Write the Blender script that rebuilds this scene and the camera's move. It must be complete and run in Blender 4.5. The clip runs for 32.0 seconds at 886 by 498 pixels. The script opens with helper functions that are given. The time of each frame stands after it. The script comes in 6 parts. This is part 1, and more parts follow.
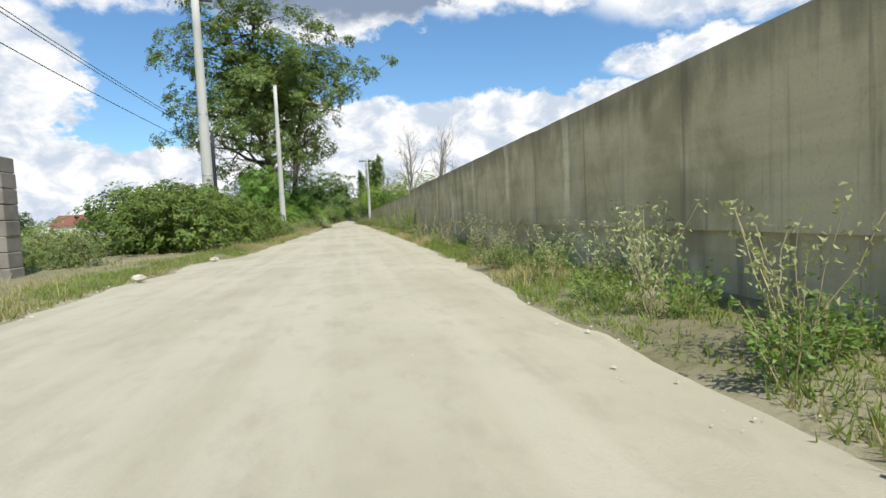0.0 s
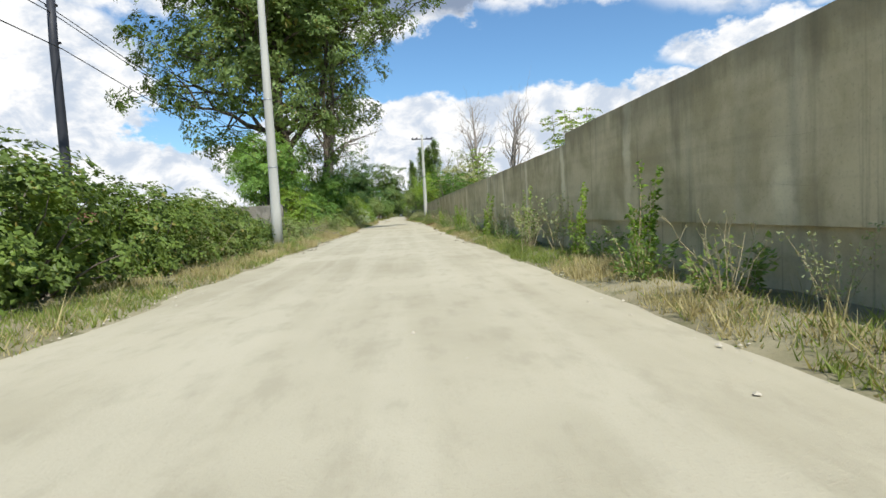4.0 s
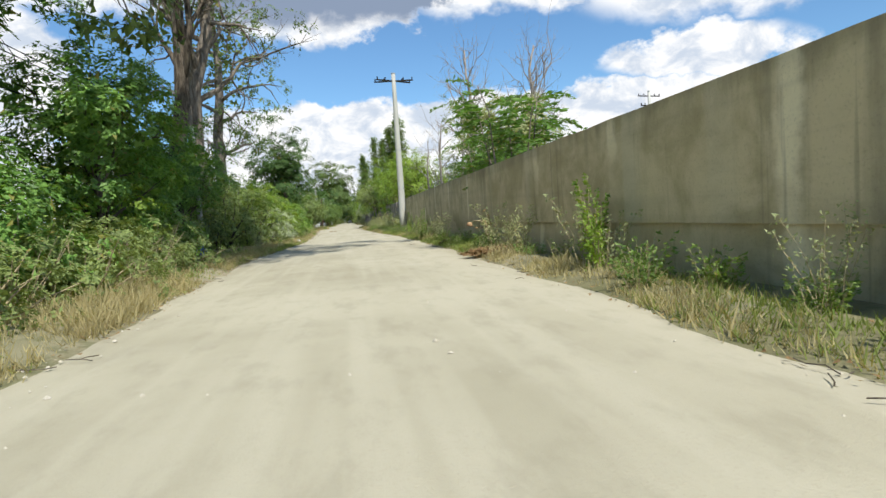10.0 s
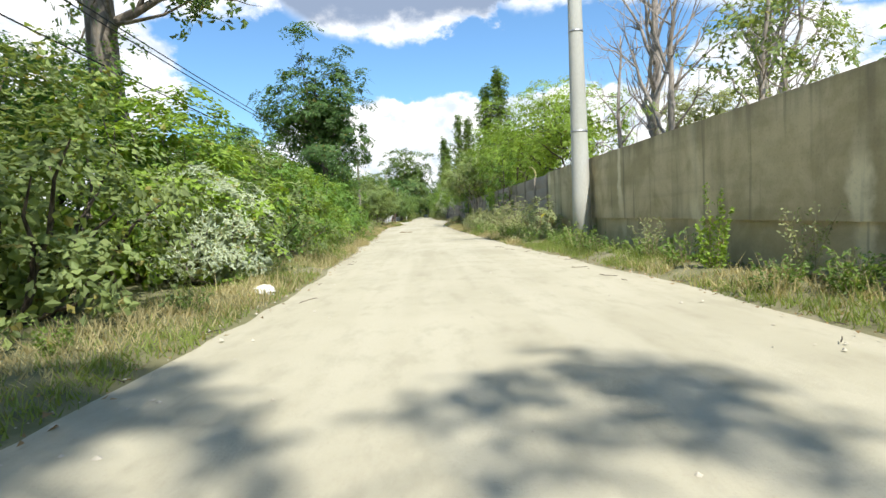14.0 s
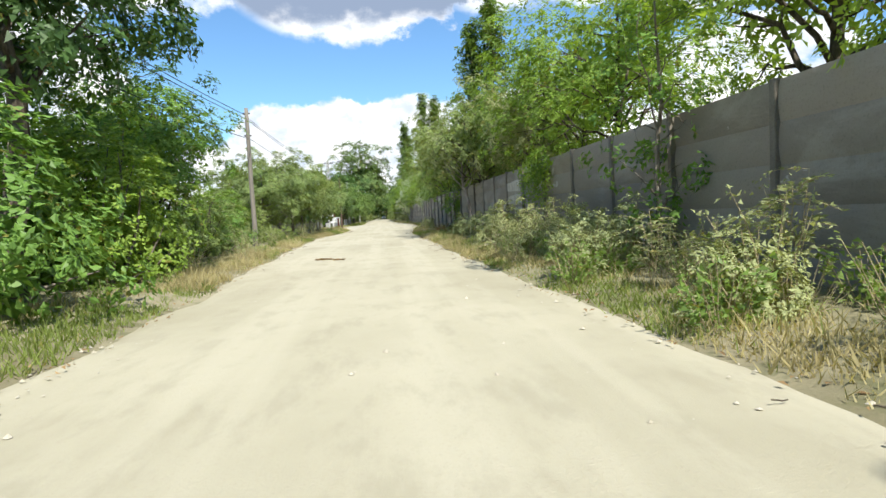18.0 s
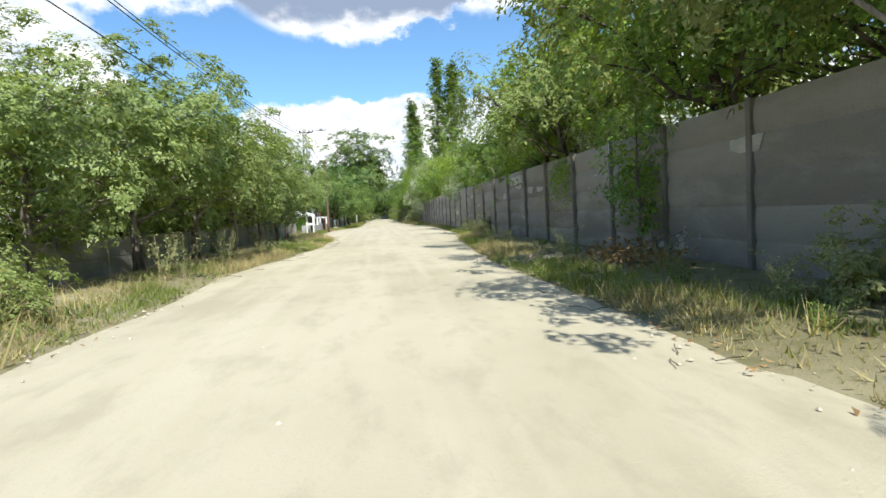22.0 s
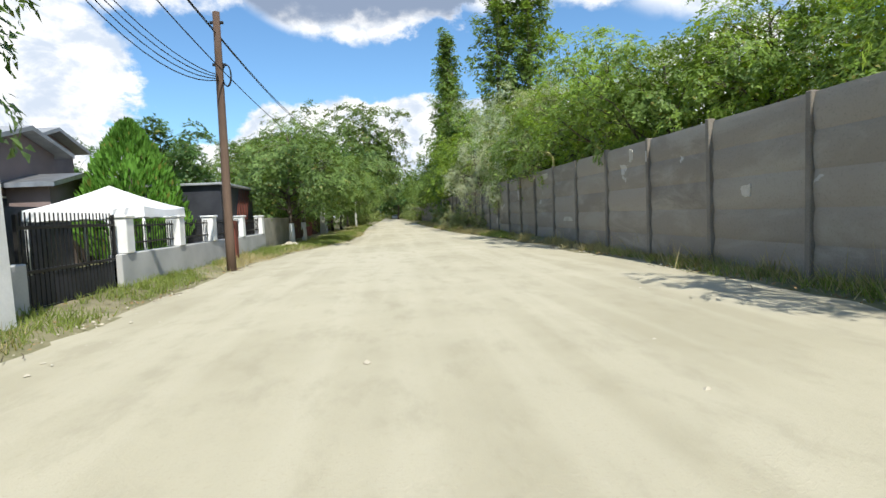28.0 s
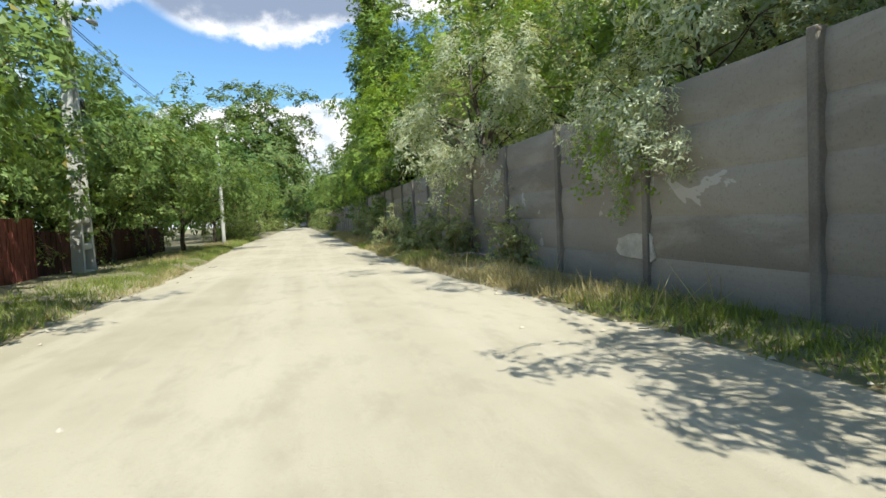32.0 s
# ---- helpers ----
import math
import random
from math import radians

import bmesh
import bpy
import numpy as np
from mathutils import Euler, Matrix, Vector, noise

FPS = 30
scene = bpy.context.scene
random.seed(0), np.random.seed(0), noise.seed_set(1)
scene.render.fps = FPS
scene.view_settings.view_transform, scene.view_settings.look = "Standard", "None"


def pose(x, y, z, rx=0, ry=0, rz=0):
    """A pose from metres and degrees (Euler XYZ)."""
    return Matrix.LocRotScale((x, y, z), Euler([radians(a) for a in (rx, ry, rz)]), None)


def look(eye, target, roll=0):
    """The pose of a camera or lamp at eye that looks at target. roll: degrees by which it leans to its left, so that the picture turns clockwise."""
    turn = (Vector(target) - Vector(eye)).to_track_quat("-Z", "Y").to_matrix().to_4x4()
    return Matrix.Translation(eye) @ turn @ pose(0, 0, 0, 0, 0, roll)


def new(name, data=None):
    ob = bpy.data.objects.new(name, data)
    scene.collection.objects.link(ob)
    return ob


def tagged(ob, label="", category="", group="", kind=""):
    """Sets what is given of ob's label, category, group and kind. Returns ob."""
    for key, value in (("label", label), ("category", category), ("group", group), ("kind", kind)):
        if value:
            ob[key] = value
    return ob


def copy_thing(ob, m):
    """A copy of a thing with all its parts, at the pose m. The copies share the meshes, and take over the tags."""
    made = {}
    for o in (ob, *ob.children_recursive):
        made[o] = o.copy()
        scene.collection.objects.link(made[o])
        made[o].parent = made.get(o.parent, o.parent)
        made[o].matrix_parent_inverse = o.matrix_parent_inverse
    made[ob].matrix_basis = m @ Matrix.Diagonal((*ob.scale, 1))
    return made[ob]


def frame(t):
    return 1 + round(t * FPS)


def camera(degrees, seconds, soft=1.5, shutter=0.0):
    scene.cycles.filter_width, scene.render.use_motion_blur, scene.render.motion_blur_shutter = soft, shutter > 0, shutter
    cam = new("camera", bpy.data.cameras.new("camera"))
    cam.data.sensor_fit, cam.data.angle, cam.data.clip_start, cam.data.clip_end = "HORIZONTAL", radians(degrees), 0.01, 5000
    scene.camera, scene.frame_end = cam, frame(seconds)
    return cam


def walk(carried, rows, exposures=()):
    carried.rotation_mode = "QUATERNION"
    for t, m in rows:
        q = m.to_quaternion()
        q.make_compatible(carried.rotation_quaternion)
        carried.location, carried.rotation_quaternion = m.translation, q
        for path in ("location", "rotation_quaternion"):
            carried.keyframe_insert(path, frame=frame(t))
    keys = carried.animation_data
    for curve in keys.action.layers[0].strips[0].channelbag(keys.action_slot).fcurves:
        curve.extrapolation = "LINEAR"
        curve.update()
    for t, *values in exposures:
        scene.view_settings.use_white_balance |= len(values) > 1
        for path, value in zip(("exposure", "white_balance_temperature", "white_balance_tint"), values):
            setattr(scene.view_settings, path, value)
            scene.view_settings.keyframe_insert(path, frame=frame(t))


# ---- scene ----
cam = camera(75.76, 32.0)
EYE = 1.196
# the film's own brightening: seconds, stops
EXPOSURES = [(0.0, 0.2), (8.0, 0.2), (11.0, 0.3), (13.5, 0.6), (20.0, 0.6), (25.0, 0.54), (28.0, 0.40), (30.0, 0.42), (32.0, 0.54)]
# seconds, x, y, yaw, pitch, roll
PATH = [
    (0.0, 0.01, 0.00, -9.35, -3.46, 2.73),
    (0.5, 0.22, 3.36, -9.71, -3.72, 2.44),
    (1.0, 0.37, 6.72, -9.98, -3.89, 3.52),
    (1.5, 0.46, 10.07, -9.59, -3.94, 3.86),
    (2.0, 0.51, 13.39, -8.09, -3.64, 3.49),
    (2.5, 0.37, 16.60, -6.37, -2.49, 3.33),
    (3.0, 0.22, 19.64, -4.83, -3.35, 3.37),
    (3.5, 0.15, 22.48, -4.07, -3.83, 3.32),
    (5.5, -0.15, 33.53, -6.34, -2.98, 2.19),
    (6.0, -0.24, 36.51, -6.61, -3.05, 2.63),
    (6.5, -0.36, 39.63, -6.57, -3.40, 2.53),
    (7.0, -0.46, 42.87, -6.39, -2.92, 2.47),
    (7.5, -0.54, 46.21, -6.08, -3.66, 2.59),
    (8.0, -0.65, 49.57, -5.70, -3.81, 3.20),
    (8.5, -0.73, 52.87, -5.90, -3.67, 3.68),
    (9.0, -0.73, 56.11, -7.55, -3.35, 3.34),
    (9.5, -0.61, 59.30, -8.80, -3.41, 3.08),
    (10.0, -0.49, 62.58, -9.57, -3.45, 3.68),
    (10.5, -0.34, 65.70, -9.36, -3.66, 3.60),
    (11.0, -0.33, 69.30, -8.71, -3.80, 3.49),
    (11.5, -0.38, 72.92, -8.22, -3.56, 3.31),
    (12.0, -0.44, 76.44, -8.38, -3.58, 3.36),
    (12.5, -0.45, 79.90, -8.50, -3.64, 3.46),
    (13.0, -0.58, 83.40, -7.39, -3.76, 3.31),
    (13.5, -0.78, 86.83, -4.74, -3.44, 3.43),
    (14.0, -1.01, 90.08, -2.10, -3.50, 2.83),
    (14.5, -1.21, 93.20, -2.02, -3.28, 2.55),
    (16.5, -0.96, 105.47, -12.40, -3.17, 3.14),
    (17.0, -0.68, 108.21, -12.17, -3.22, 3.53),
    (17.5, -0.58, 111.09, -9.55, -3.54, 3.23),
    (18.0, -0.72, 114.27, -6.30, -3.59, 3.03),
    (18.5, -1.05, 117.45, -2.87, -3.86, 3.29),
    (19.0, -1.32, 120.30, -1.27, -3.71, 2.79),
    (19.5, -1.46, 122.88, -3.77, -3.84, 2.43),
    (20.0, -1.39, 125.27, -7.41, -3.60, 2.31),
    (20.5, -1.19, 127.94, -9.44, -3.31, 2.57),
    (21.0, -1.16, 131.07, -8.95, -3.41, 2.79),
    (21.5, -1.13, 134.50, -7.63, -3.43, 2.79),
    (22.0, -1.26, 137.97, -6.44, -3.64, 2.93),
    (22.5, -1.43, 141.29, -5.99, -3.65, 3.22),
    (23.0, -1.51, 144.38, -6.40, -3.89, 3.57),
    (23.5, -1.60, 147.47, -7.01, -4.01, 3.91),
    (24.0, -1.52, 150.63, -7.66, -3.95, 4.05),
    (24.5, -1.43, 153.70, -8.43, -3.88, 3.49),
    (25.0, -1.20, 156.53, -8.96, -3.93, 3.57),
    (25.5, -1.16, 159.68, -9.32, -3.65, 3.20),
    (27.5, -1.69, 171.84, -5.62, -3.70, 2.66),
    (28.0, -1.82, 174.49, -5.70, -3.58, 2.47),
    (28.5, -1.92, 177.12, -7.01, -3.42, 2.67),
    (29.0, -1.81, 179.73, -8.35, -3.29, 2.03),
    (29.5, -1.58, 182.46, -9.36, -3.26, 1.49),
    (30.0, -1.40, 185.18, -10.26, -3.43, 1.21),
    (30.5, -1.16, 188.24, -11.13, -3.46, 2.35),
    (31.0, -0.92, 191.06, -12.43, -3.25, 2.50),
    (31.5, -0.67, 193.88, -14.04, -3.05, 2.09),
    (32.0, -0.39, 196.84, -14.22, -3.27, 2.73),
]
walk(cam, [(t, pose(x, y, EYE, 90 + pitch, roll, yaw)) for t, x, y, yaw, pitch, roll in PATH], EXPOSURES)

# ---- light ----
SUN_AZ, SUN_EL = radians(165), radians(53)     # azimuth from +y towards +x
to_sun = Vector((math.sin(SUN_AZ) * math.cos(SUN_EL), math.cos(SUN_AZ) * math.cos(SUN_EL), math.sin(SUN_EL)))
sun = new("sun", bpy.data.lights.new("sun", "SUN"))
sun.data.energy, sun.data.angle, sun.data.color = 4.85, radians(0.55), (1.0, 0.965, 0.89)
sun.matrix_world = look(to_sun * 100, (0, 0, 0))


class Nodes:
    """A small helper to wire shader nodes."""
    def __init__(self, tree):
        self.t = tree
        tree.nodes.clear()

    def n(self, kind, **kw):
        node = self.t.nodes.new(kind)
        for k, v in kw.items():
            if k == "blend_type":
                node.blend_type = v
            elif k == "operation":
                node.operation = v
            elif k == "data_type":
                node.data_type = v
            elif k == "clamp":
                node.use_clamp = v
            elif k == "musgrave":
                node.noise_type = v
            elif k == "sky_type":
                node.sky_type = v
        return node

    def put(self, sock, v):
        if hasattr(v, "is_linked"):
            self.t.links.new(v, sock)
        elif v is not None:
            sock.default_value = v

    def math(self, op, a, b=0.0, c=0.0, clamp=False):
        m = self.n("ShaderNodeMath", operation=op, clamp=clamp)
        self.put(m.inputs[0], a), self.put(m.inputs[1], b), self.put(m.inputs[2], c)
        return m.outputs[0]

    def ramp(self, x, lo, hi, a=0.0, b=1.0):
        m = self.n("ShaderNodeMapRange")
        m.interpolation_type = "SMOOTHSTEP"
        for i, v in enumerate((x, lo, hi, a, b)):
            self.put(m.inputs[i], v)
        return m.outputs[0]

    def mix(self, f, a, b, mode="MIX"):
        m = self.n("ShaderNodeMix", data_type="RGBA", blend_type=mode)
        self.put(m.inputs[0], f)
        self.put(m.inputs[6], a if hasattr(a, "is_linked") else (*a, 1))
        self.put(m.inputs[7], b if hasattr(b, "is_linked") else (*b, 1))
        return m.outputs[2]

    def noise(self, vec, scale, detail=4.0, rough=0.55, distort=0.0):
        m = self.n("ShaderNodeTexNoise")
        self.put(m.inputs["Vector"], vec)
        m.inputs["Scale"].default_value, m.inputs["Detail"].default_value = scale, detail
        m.inputs["Roughness"].default_value, m.inputs["Distortion"].default_value = rough, distort
        return m.outputs[0]

    def stretch(self, vec, s):
        m = self.n("ShaderNodeMapping")
        self.put(m.inputs[0], vec)
        m.inputs[3].default_value = s
        return m.outputs[0]


# sky with cumulus clouds
world = bpy.data.worlds.new("sky")
scene.world = world
world.use_nodes = True
w = Nodes(world.node_tree)
geo = w.n("ShaderNodeTexCoord").outputs["Generated"]
sep = w.n("ShaderNodeSeparateXYZ")
w.put(sep.inputs[0], geo)
az = w.math("MULTIPLY", w.math("ARCTAN2", sep.outputs[0], sep.outputs[1]), 57.2958)
el = w.math("MULTIPLY", w.math("ARCSINE", sep.outputs[2]), 57.2958)
sky = w.n("ShaderNodeTexSky", sky_type="NISHITA")
sky.sun_disc, sky.sun_elevation, sky.sun_rotation = False, SUN_EL, SUN_AZ
sky.air_density, sky.dust_density, sky.ozone_density = 1.0, 0.6, 2.0
coord = w.n("ShaderNodeCombineXYZ")
w.put(coord.inputs[0], w.math("MULTIPLY", az, 0.14)), w.put(coord.inputs[1], w.math("MULTIPLY", el, 0.19))
puff = w.noise(coord.outputs[0], 1.1, 7, 0.58)
fine = w.noise(coord.outputs[0], 3.2, 6, 0.6)
lump = w.math("ADD", w.math("MULTIPLY", w.math("SUBTRACT", puff, 0.5), 9.0), w.math("MULTIPLY", w.math("SUBTRACT", fine, 0.5), 4.0))


def blob(a0, e0, ra, re, soft=0.35):
    """A soft patch of cloud round azimuth a0 and elevation e0."""
    da = w.math("DIVIDE", w.math("SUBTRACT", w.math("ADD", az, w.math("MULTIPLY", lump, -1.1)), a0), ra)
    de = w.math("DIVIDE", w.math("SUBTRACT", w.math("ADD", el, w.math("MULTIPLY", lump, 0.55)), e0), re)
    r = w.math("SQRT", w.math("ADD", w.math("MULTIPLY", da, da), w.math("MULTIPLY", de, de)))
    return w.ramp(r, 1.0 + soft * 0.5, 1.0 - soft * 0.5)


top_of_band = w.math("SUBTRACT", 11.2, w.math("MULTIPLY", w.ramp(az, -9, -17), 3.8))
band = w.ramp(w.math("SUBTRACT", w.math("ADD", el, w.math("MULTIPLY", lump, 0.6)), top_of_band), 0.35, -0.35)
big_left = blob(-31, 12, 9.5, 7.5, 0.14)
left_top = blob(-24, 22.5, 14, 4.2)
right_top = blob(38, 21, 15, 5.4)
right_mid = blob(34, 13.0, 7.5, 2.0)
dark = blob(-1.5, 25.5, 14.5, 8.9, 0.12)
fringe = blob(17, 22.8, 14, 4.2)
high = w.math("MULTIPLY", w.ramp(puff, 0.54, 0.62), w.ramp(el, 27, 36))
cover = band
for c in (fringe, big_left, left_top, right_top, right_mid, dark, high):
    cover = w.math("MAXIMUM", cover, c)
shade = w.noise(coord.outputs[0], 1.9, 6, 0.6, 0.3)
white = w.mix(w.ramp(shade, 0.36, 0.60), (0.62, 0.70, 0.82), (1.04, 1.04, 1.04))
under = w.math("MULTIPLY", w.ramp(w.math("ADD", el, w.math("MULTIPLY", lump, 0.5)), 17.6, 19.4), dark)
cloud = w.mix(under, white, (0.27, 0.34, 0.47))
sky_lit = w.mix(1.0, sky.outputs[0], (0.68, 0.92, 1.06), "MULTIPLY")
bg_sky, bg_cloud = w.n("ShaderNodeBackground"), w.n("ShaderNodeBackground")
w.put(bg_sky.inputs[0], sky_lit)
bg_sky.inputs[1].default_value = 0.128
w.put(bg_cloud.inputs[0], cloud)
bg_cloud.inputs[1].default_value = 0.88
mixer = w.n("ShaderNodeMixShader")
w.put(mixer.inputs[0], cover), w.put(mixer.inputs[1], bg_sky.outputs[0]), w.put(mixer.inputs[2], bg_cloud.outputs[0])
w.put(w.n("ShaderNodeOutputWorld").inputs[0], mixer.outputs[0])

# ---- materials ----


def material(name, build):
    m = bpy.data.materials.new(name)
    m.use_nodes = True
    k = Nodes(m.node_tree)
    k.pos = k.n("ShaderNodeNewGeometry").outputs["Position"]
    k.obj = k.n("ShaderNodeTexCoord").outputs["Object"]
    k.out = k.n("ShaderNodeOutputMaterial").inputs[0]
    build(k)
    return m


def finish(k, col, rough=0.9, bump=None, strength=0.3, dist=0.02, metal=0.0, spec=0.35):
    p = k.n("ShaderNodeBsdfPrincipled")
    k.put(p.inputs["Base Color"], col if hasattr(col, "is_linked") else (*col, 1))
    k.put(p.inputs["Roughness"], rough)
    k.put(p.inputs["Metallic"], metal)
    p.inputs["Specular IOR Level"].default_value = spec
    if bump is not None:
        b = k.n("ShaderNodeBump")
        b.inputs["Strength"].default_value, b.inputs["Distance"].default_value = strength, dist
        k.put(b.inputs["Height"], bump)
        k.put(p.inputs["Normal"], b.outputs[0])
    k.put(k.out, p.outputs[0])


def plain(name, a, b, scale=6, rough=0.8, bump=0.2, metal=0.0, grain=40, stretch=(1, 1, 1), dist=0.01):
    """A surface that wanders between two colours, with grain."""
    def build(k):
        v = k.stretch(k.pos, stretch)
        big, small = k.noise(v, scale, 4), k.noise(v, grain, 4, 0.7)
        f = k.math("ADD", k.math("MULTIPLY", big, 0.65), k.math("MULTIPLY", small, 0.35))
        finish(k, k.mix(k.ramp(f, 0.32, 0.68), a, b), rough, small, bump, dist, metal)
    return material(name, build)


def road_build(k):
    big = k.noise(k.pos, 0.22, 5, 0.6)
    ruts = k.noise(k.stretch(k.pos, (1.5, 0.06, 1)), 1.0, 3, 0.5)
    mid = k.noise(k.stretch(k.pos, (1, 0.4, 1)), 2.6, 6, 0.65)
    grit = k.noise(k.pos, 38, 5, 0.75)
    c = k.mix(k.ramp(big, 0.3, 0.7), (0.355, 0.326, 0.232), (0.45, 0.416, 0.308))
    c = k.mix(k.math("MULTIPLY", k.ramp(ruts, 0.42, 0.62), 0.55), c, (0.475, 0.441, 0.333))
    c = k.mix(k.math("MULTIPLY", k.ramp(mid, 0.47, 0.69), 0.42), c, (0.30, 0.274, 0.195))
    c = k.mix(k.math("MULTIPLY", k.ramp(grit, 0.52, 0.72), 0.45), c, (0.36, 0.31, 0.23))
    damp = k.noise(k.stretch(k.pos, (1, 0.10, 1)), 0.9, 5, 0.6, 0.3)
    c = k.mix(k.math("MULTIPLY", k.ramp(damp, 0.58, 0.72), 0.3), c, (0.30, 0.265, 0.185))
    h = k.math("ADD", k.math("MULTIPLY", mid, 1.2), k.math("MULTIPLY", grit, 0.5))
    finish(k, c, 0.95, h, 0.55, 0.035, spec=0.2)


def soil_build(k):
    big, mid, grit = k.noise(k.pos, 0.35, 5, 0.6), k.noise(k.pos, 3, 5, 0.65), k.noise(k.pos, 30, 5, 0.7)
    c = k.mix(k.ramp(big, 0.35, 0.65), (0.20, 0.178, 0.105), (0.34, 0.305, 0.20))
    meadow = k.noise(k.pos, 0.07, 6, 0.65)
    c = k.mix(k.math("MULTIPLY", k.ramp(meadow, 0.42, 0.6), 0.7), c, (0.15, 0.155, 0.065))
    c = k.mix(k.math("MULTIPLY", k.ramp(mid, 0.48, 0.66), 0.6), c, (0.11, 0.12, 0.05))
    c = k.mix(k.math("MULTIPLY", k.ramp(grit, 0.5, 0.75), 0.5), c, (0.12, 0.10, 0.065))
    finish(k, c, 0.97, k.math("ADD", mid, grit), 0.5, 0.04, spec=0.15)


def wall_build(k):
    streak = k.noise(k.stretch(k.pos, (1, 1, 0.10)), 1.5, 5, 0.6)
    pale = k.noise(k.stretch(k.pos, (1, 1, 0.05)), 0.62, 3, 0.5)
    cloudy = k.noise(k.pos, 0.75, 6, 0.62, 0.4)
    board = k.noise(k.stretch(k.pos, (1, 0.12, 3.0)), 1.6, 3, 0.5)
    grain = k.noise(k.pos, 26, 6, 0.75)
    c = k.mix(k.ramp(cloudy, 0.36, 0.64), (0.41, 0.347, 0.195), (0.60, 0.515, 0.315))
    c = k.mix(k.math("MULTIPLY", k.ramp(streak, 0.53, 0.72), 0.5), c, (0.20, 0.175, 0.115))
    c = k.mix(k.math("MULTIPLY", k.ramp(pale, 0.60, 0.70), 0.4), c, (0.58, 0.54, 0.38))
    sp = k.n("ShaderNodeSeparateXYZ")
    k.put(sp.inputs[0], k.pos)
    wander = k.math("MULTIPLY", k.math("SUBTRACT", k.noise(k.pos, 1.3, 4, 0.6), 0.5), 0.16)
    seam = k.math("ABSOLUTE", k.math("SUBTRACT", k.math("FRACT", k.math("ADD", k.math("DIVIDE", k.math("SUBTRACT", sp.outputs[1], 4.45), 4.1), wander)), 0.5))
    run = k.math("MULTIPLY", k.ramp(seam, 0.055, 0.012), k.ramp(k.noise(k.stretch(k.pos, (1, 0.23, 0.5)), 1.0, 3, 0.5), 0.38, 0.6))
    c = k.mix(k.math("MULTIPLY", run, 0.9), c, (0.80, 0.72, 0.48))
    c = k.mix(k.math("MULTIPLY", k.ramp(board, 0.45, 0.7), 0.13), c, (0.13, 0.118, 0.088))
    drip = k.noise(k.stretch(k.pos, (1, 1, 0.035)), 3.4, 4, 0.6)
    c = k.mix(k.math("MULTIPLY", k.ramp(drip, 0.59, 0.69), 0.5), c, (0.15, 0.13, 0.09))
    line = k.math("ABSOLUTE", k.math("SUBTRACT", k.noise(k.stretch(k.pos, (1, 0.2, 2.4)), 0.45, 3, 0.5), 0.5))
    crest = k.math("ADD", sp.outputs[2], k.math("MULTIPLY", k.math("SUBTRACT", k.noise(k.stretch(k.pos, (1, 1, 0.15)), 2.2, 4, 0.65), 0.5), 1.5))
    c = k.mix(k.math("MULTIPLY", k.ramp(crest, 2.3, 2.95), 0.5), c, (0.13, 0.115, 0.075))
    split = k.math("MULTIPLY", k.ramp(line, 0.0013, 0.0004), k.ramp(k.noise(k.pos, 0.4, 2, 0.5), 0.58, 0.64))
    c = k.mix(k.math("MULTIPLY", split, 0.3), c, (0.05, 0.045, 0.035))
    c = k.mix(k.math("MULTIPLY", k.ramp(grain, 0.5, 0.75), 0.3), c, (0.10, 0.09, 0.07))
    finish(k, c, 0.93, k.math("ADD", k.math("MULTIPLY", board, 0.8), k.math("MULTIPLY", grain, 0.5)), 0.5, 0.02, spec=0.25)


def panel_build(k):
    r = k.n("ShaderNodeObjectInfo").outputs["Random"]
    stain = k.noise(k.stretch(k.pos, (1, 0.5, 1.6)), 1.1, 6, 0.65, 0.5)
    peel = k.noise(k.stretch(k.pos, (1, 0.8, 1.2)), 0.95, 5, 0.62, 0.4)
    grain = k.noise(k.pos, 30, 6, 0.75)
    c = k.mix(r, (0.235, 0.205, 0.168), (0.345, 0.304, 0.25))
    c = k.mix(k.ramp(stain, 0.42, 0.66), c, (0.36, 0.325, 0.268))
    c = k.mix(k.math("MULTIPLY", k.ramp(grain, 0.5, 0.75), 0.4), c, (0.07, 0.062, 0.055))
    c = k.mix(k.ramp(peel, 0.668, 0.676), c, (0.50, 0.47, 0.42))
    finish(k, c, 0.92, k.math("ADD", grain, stain), 0.5, 0.012, spec=0.25)


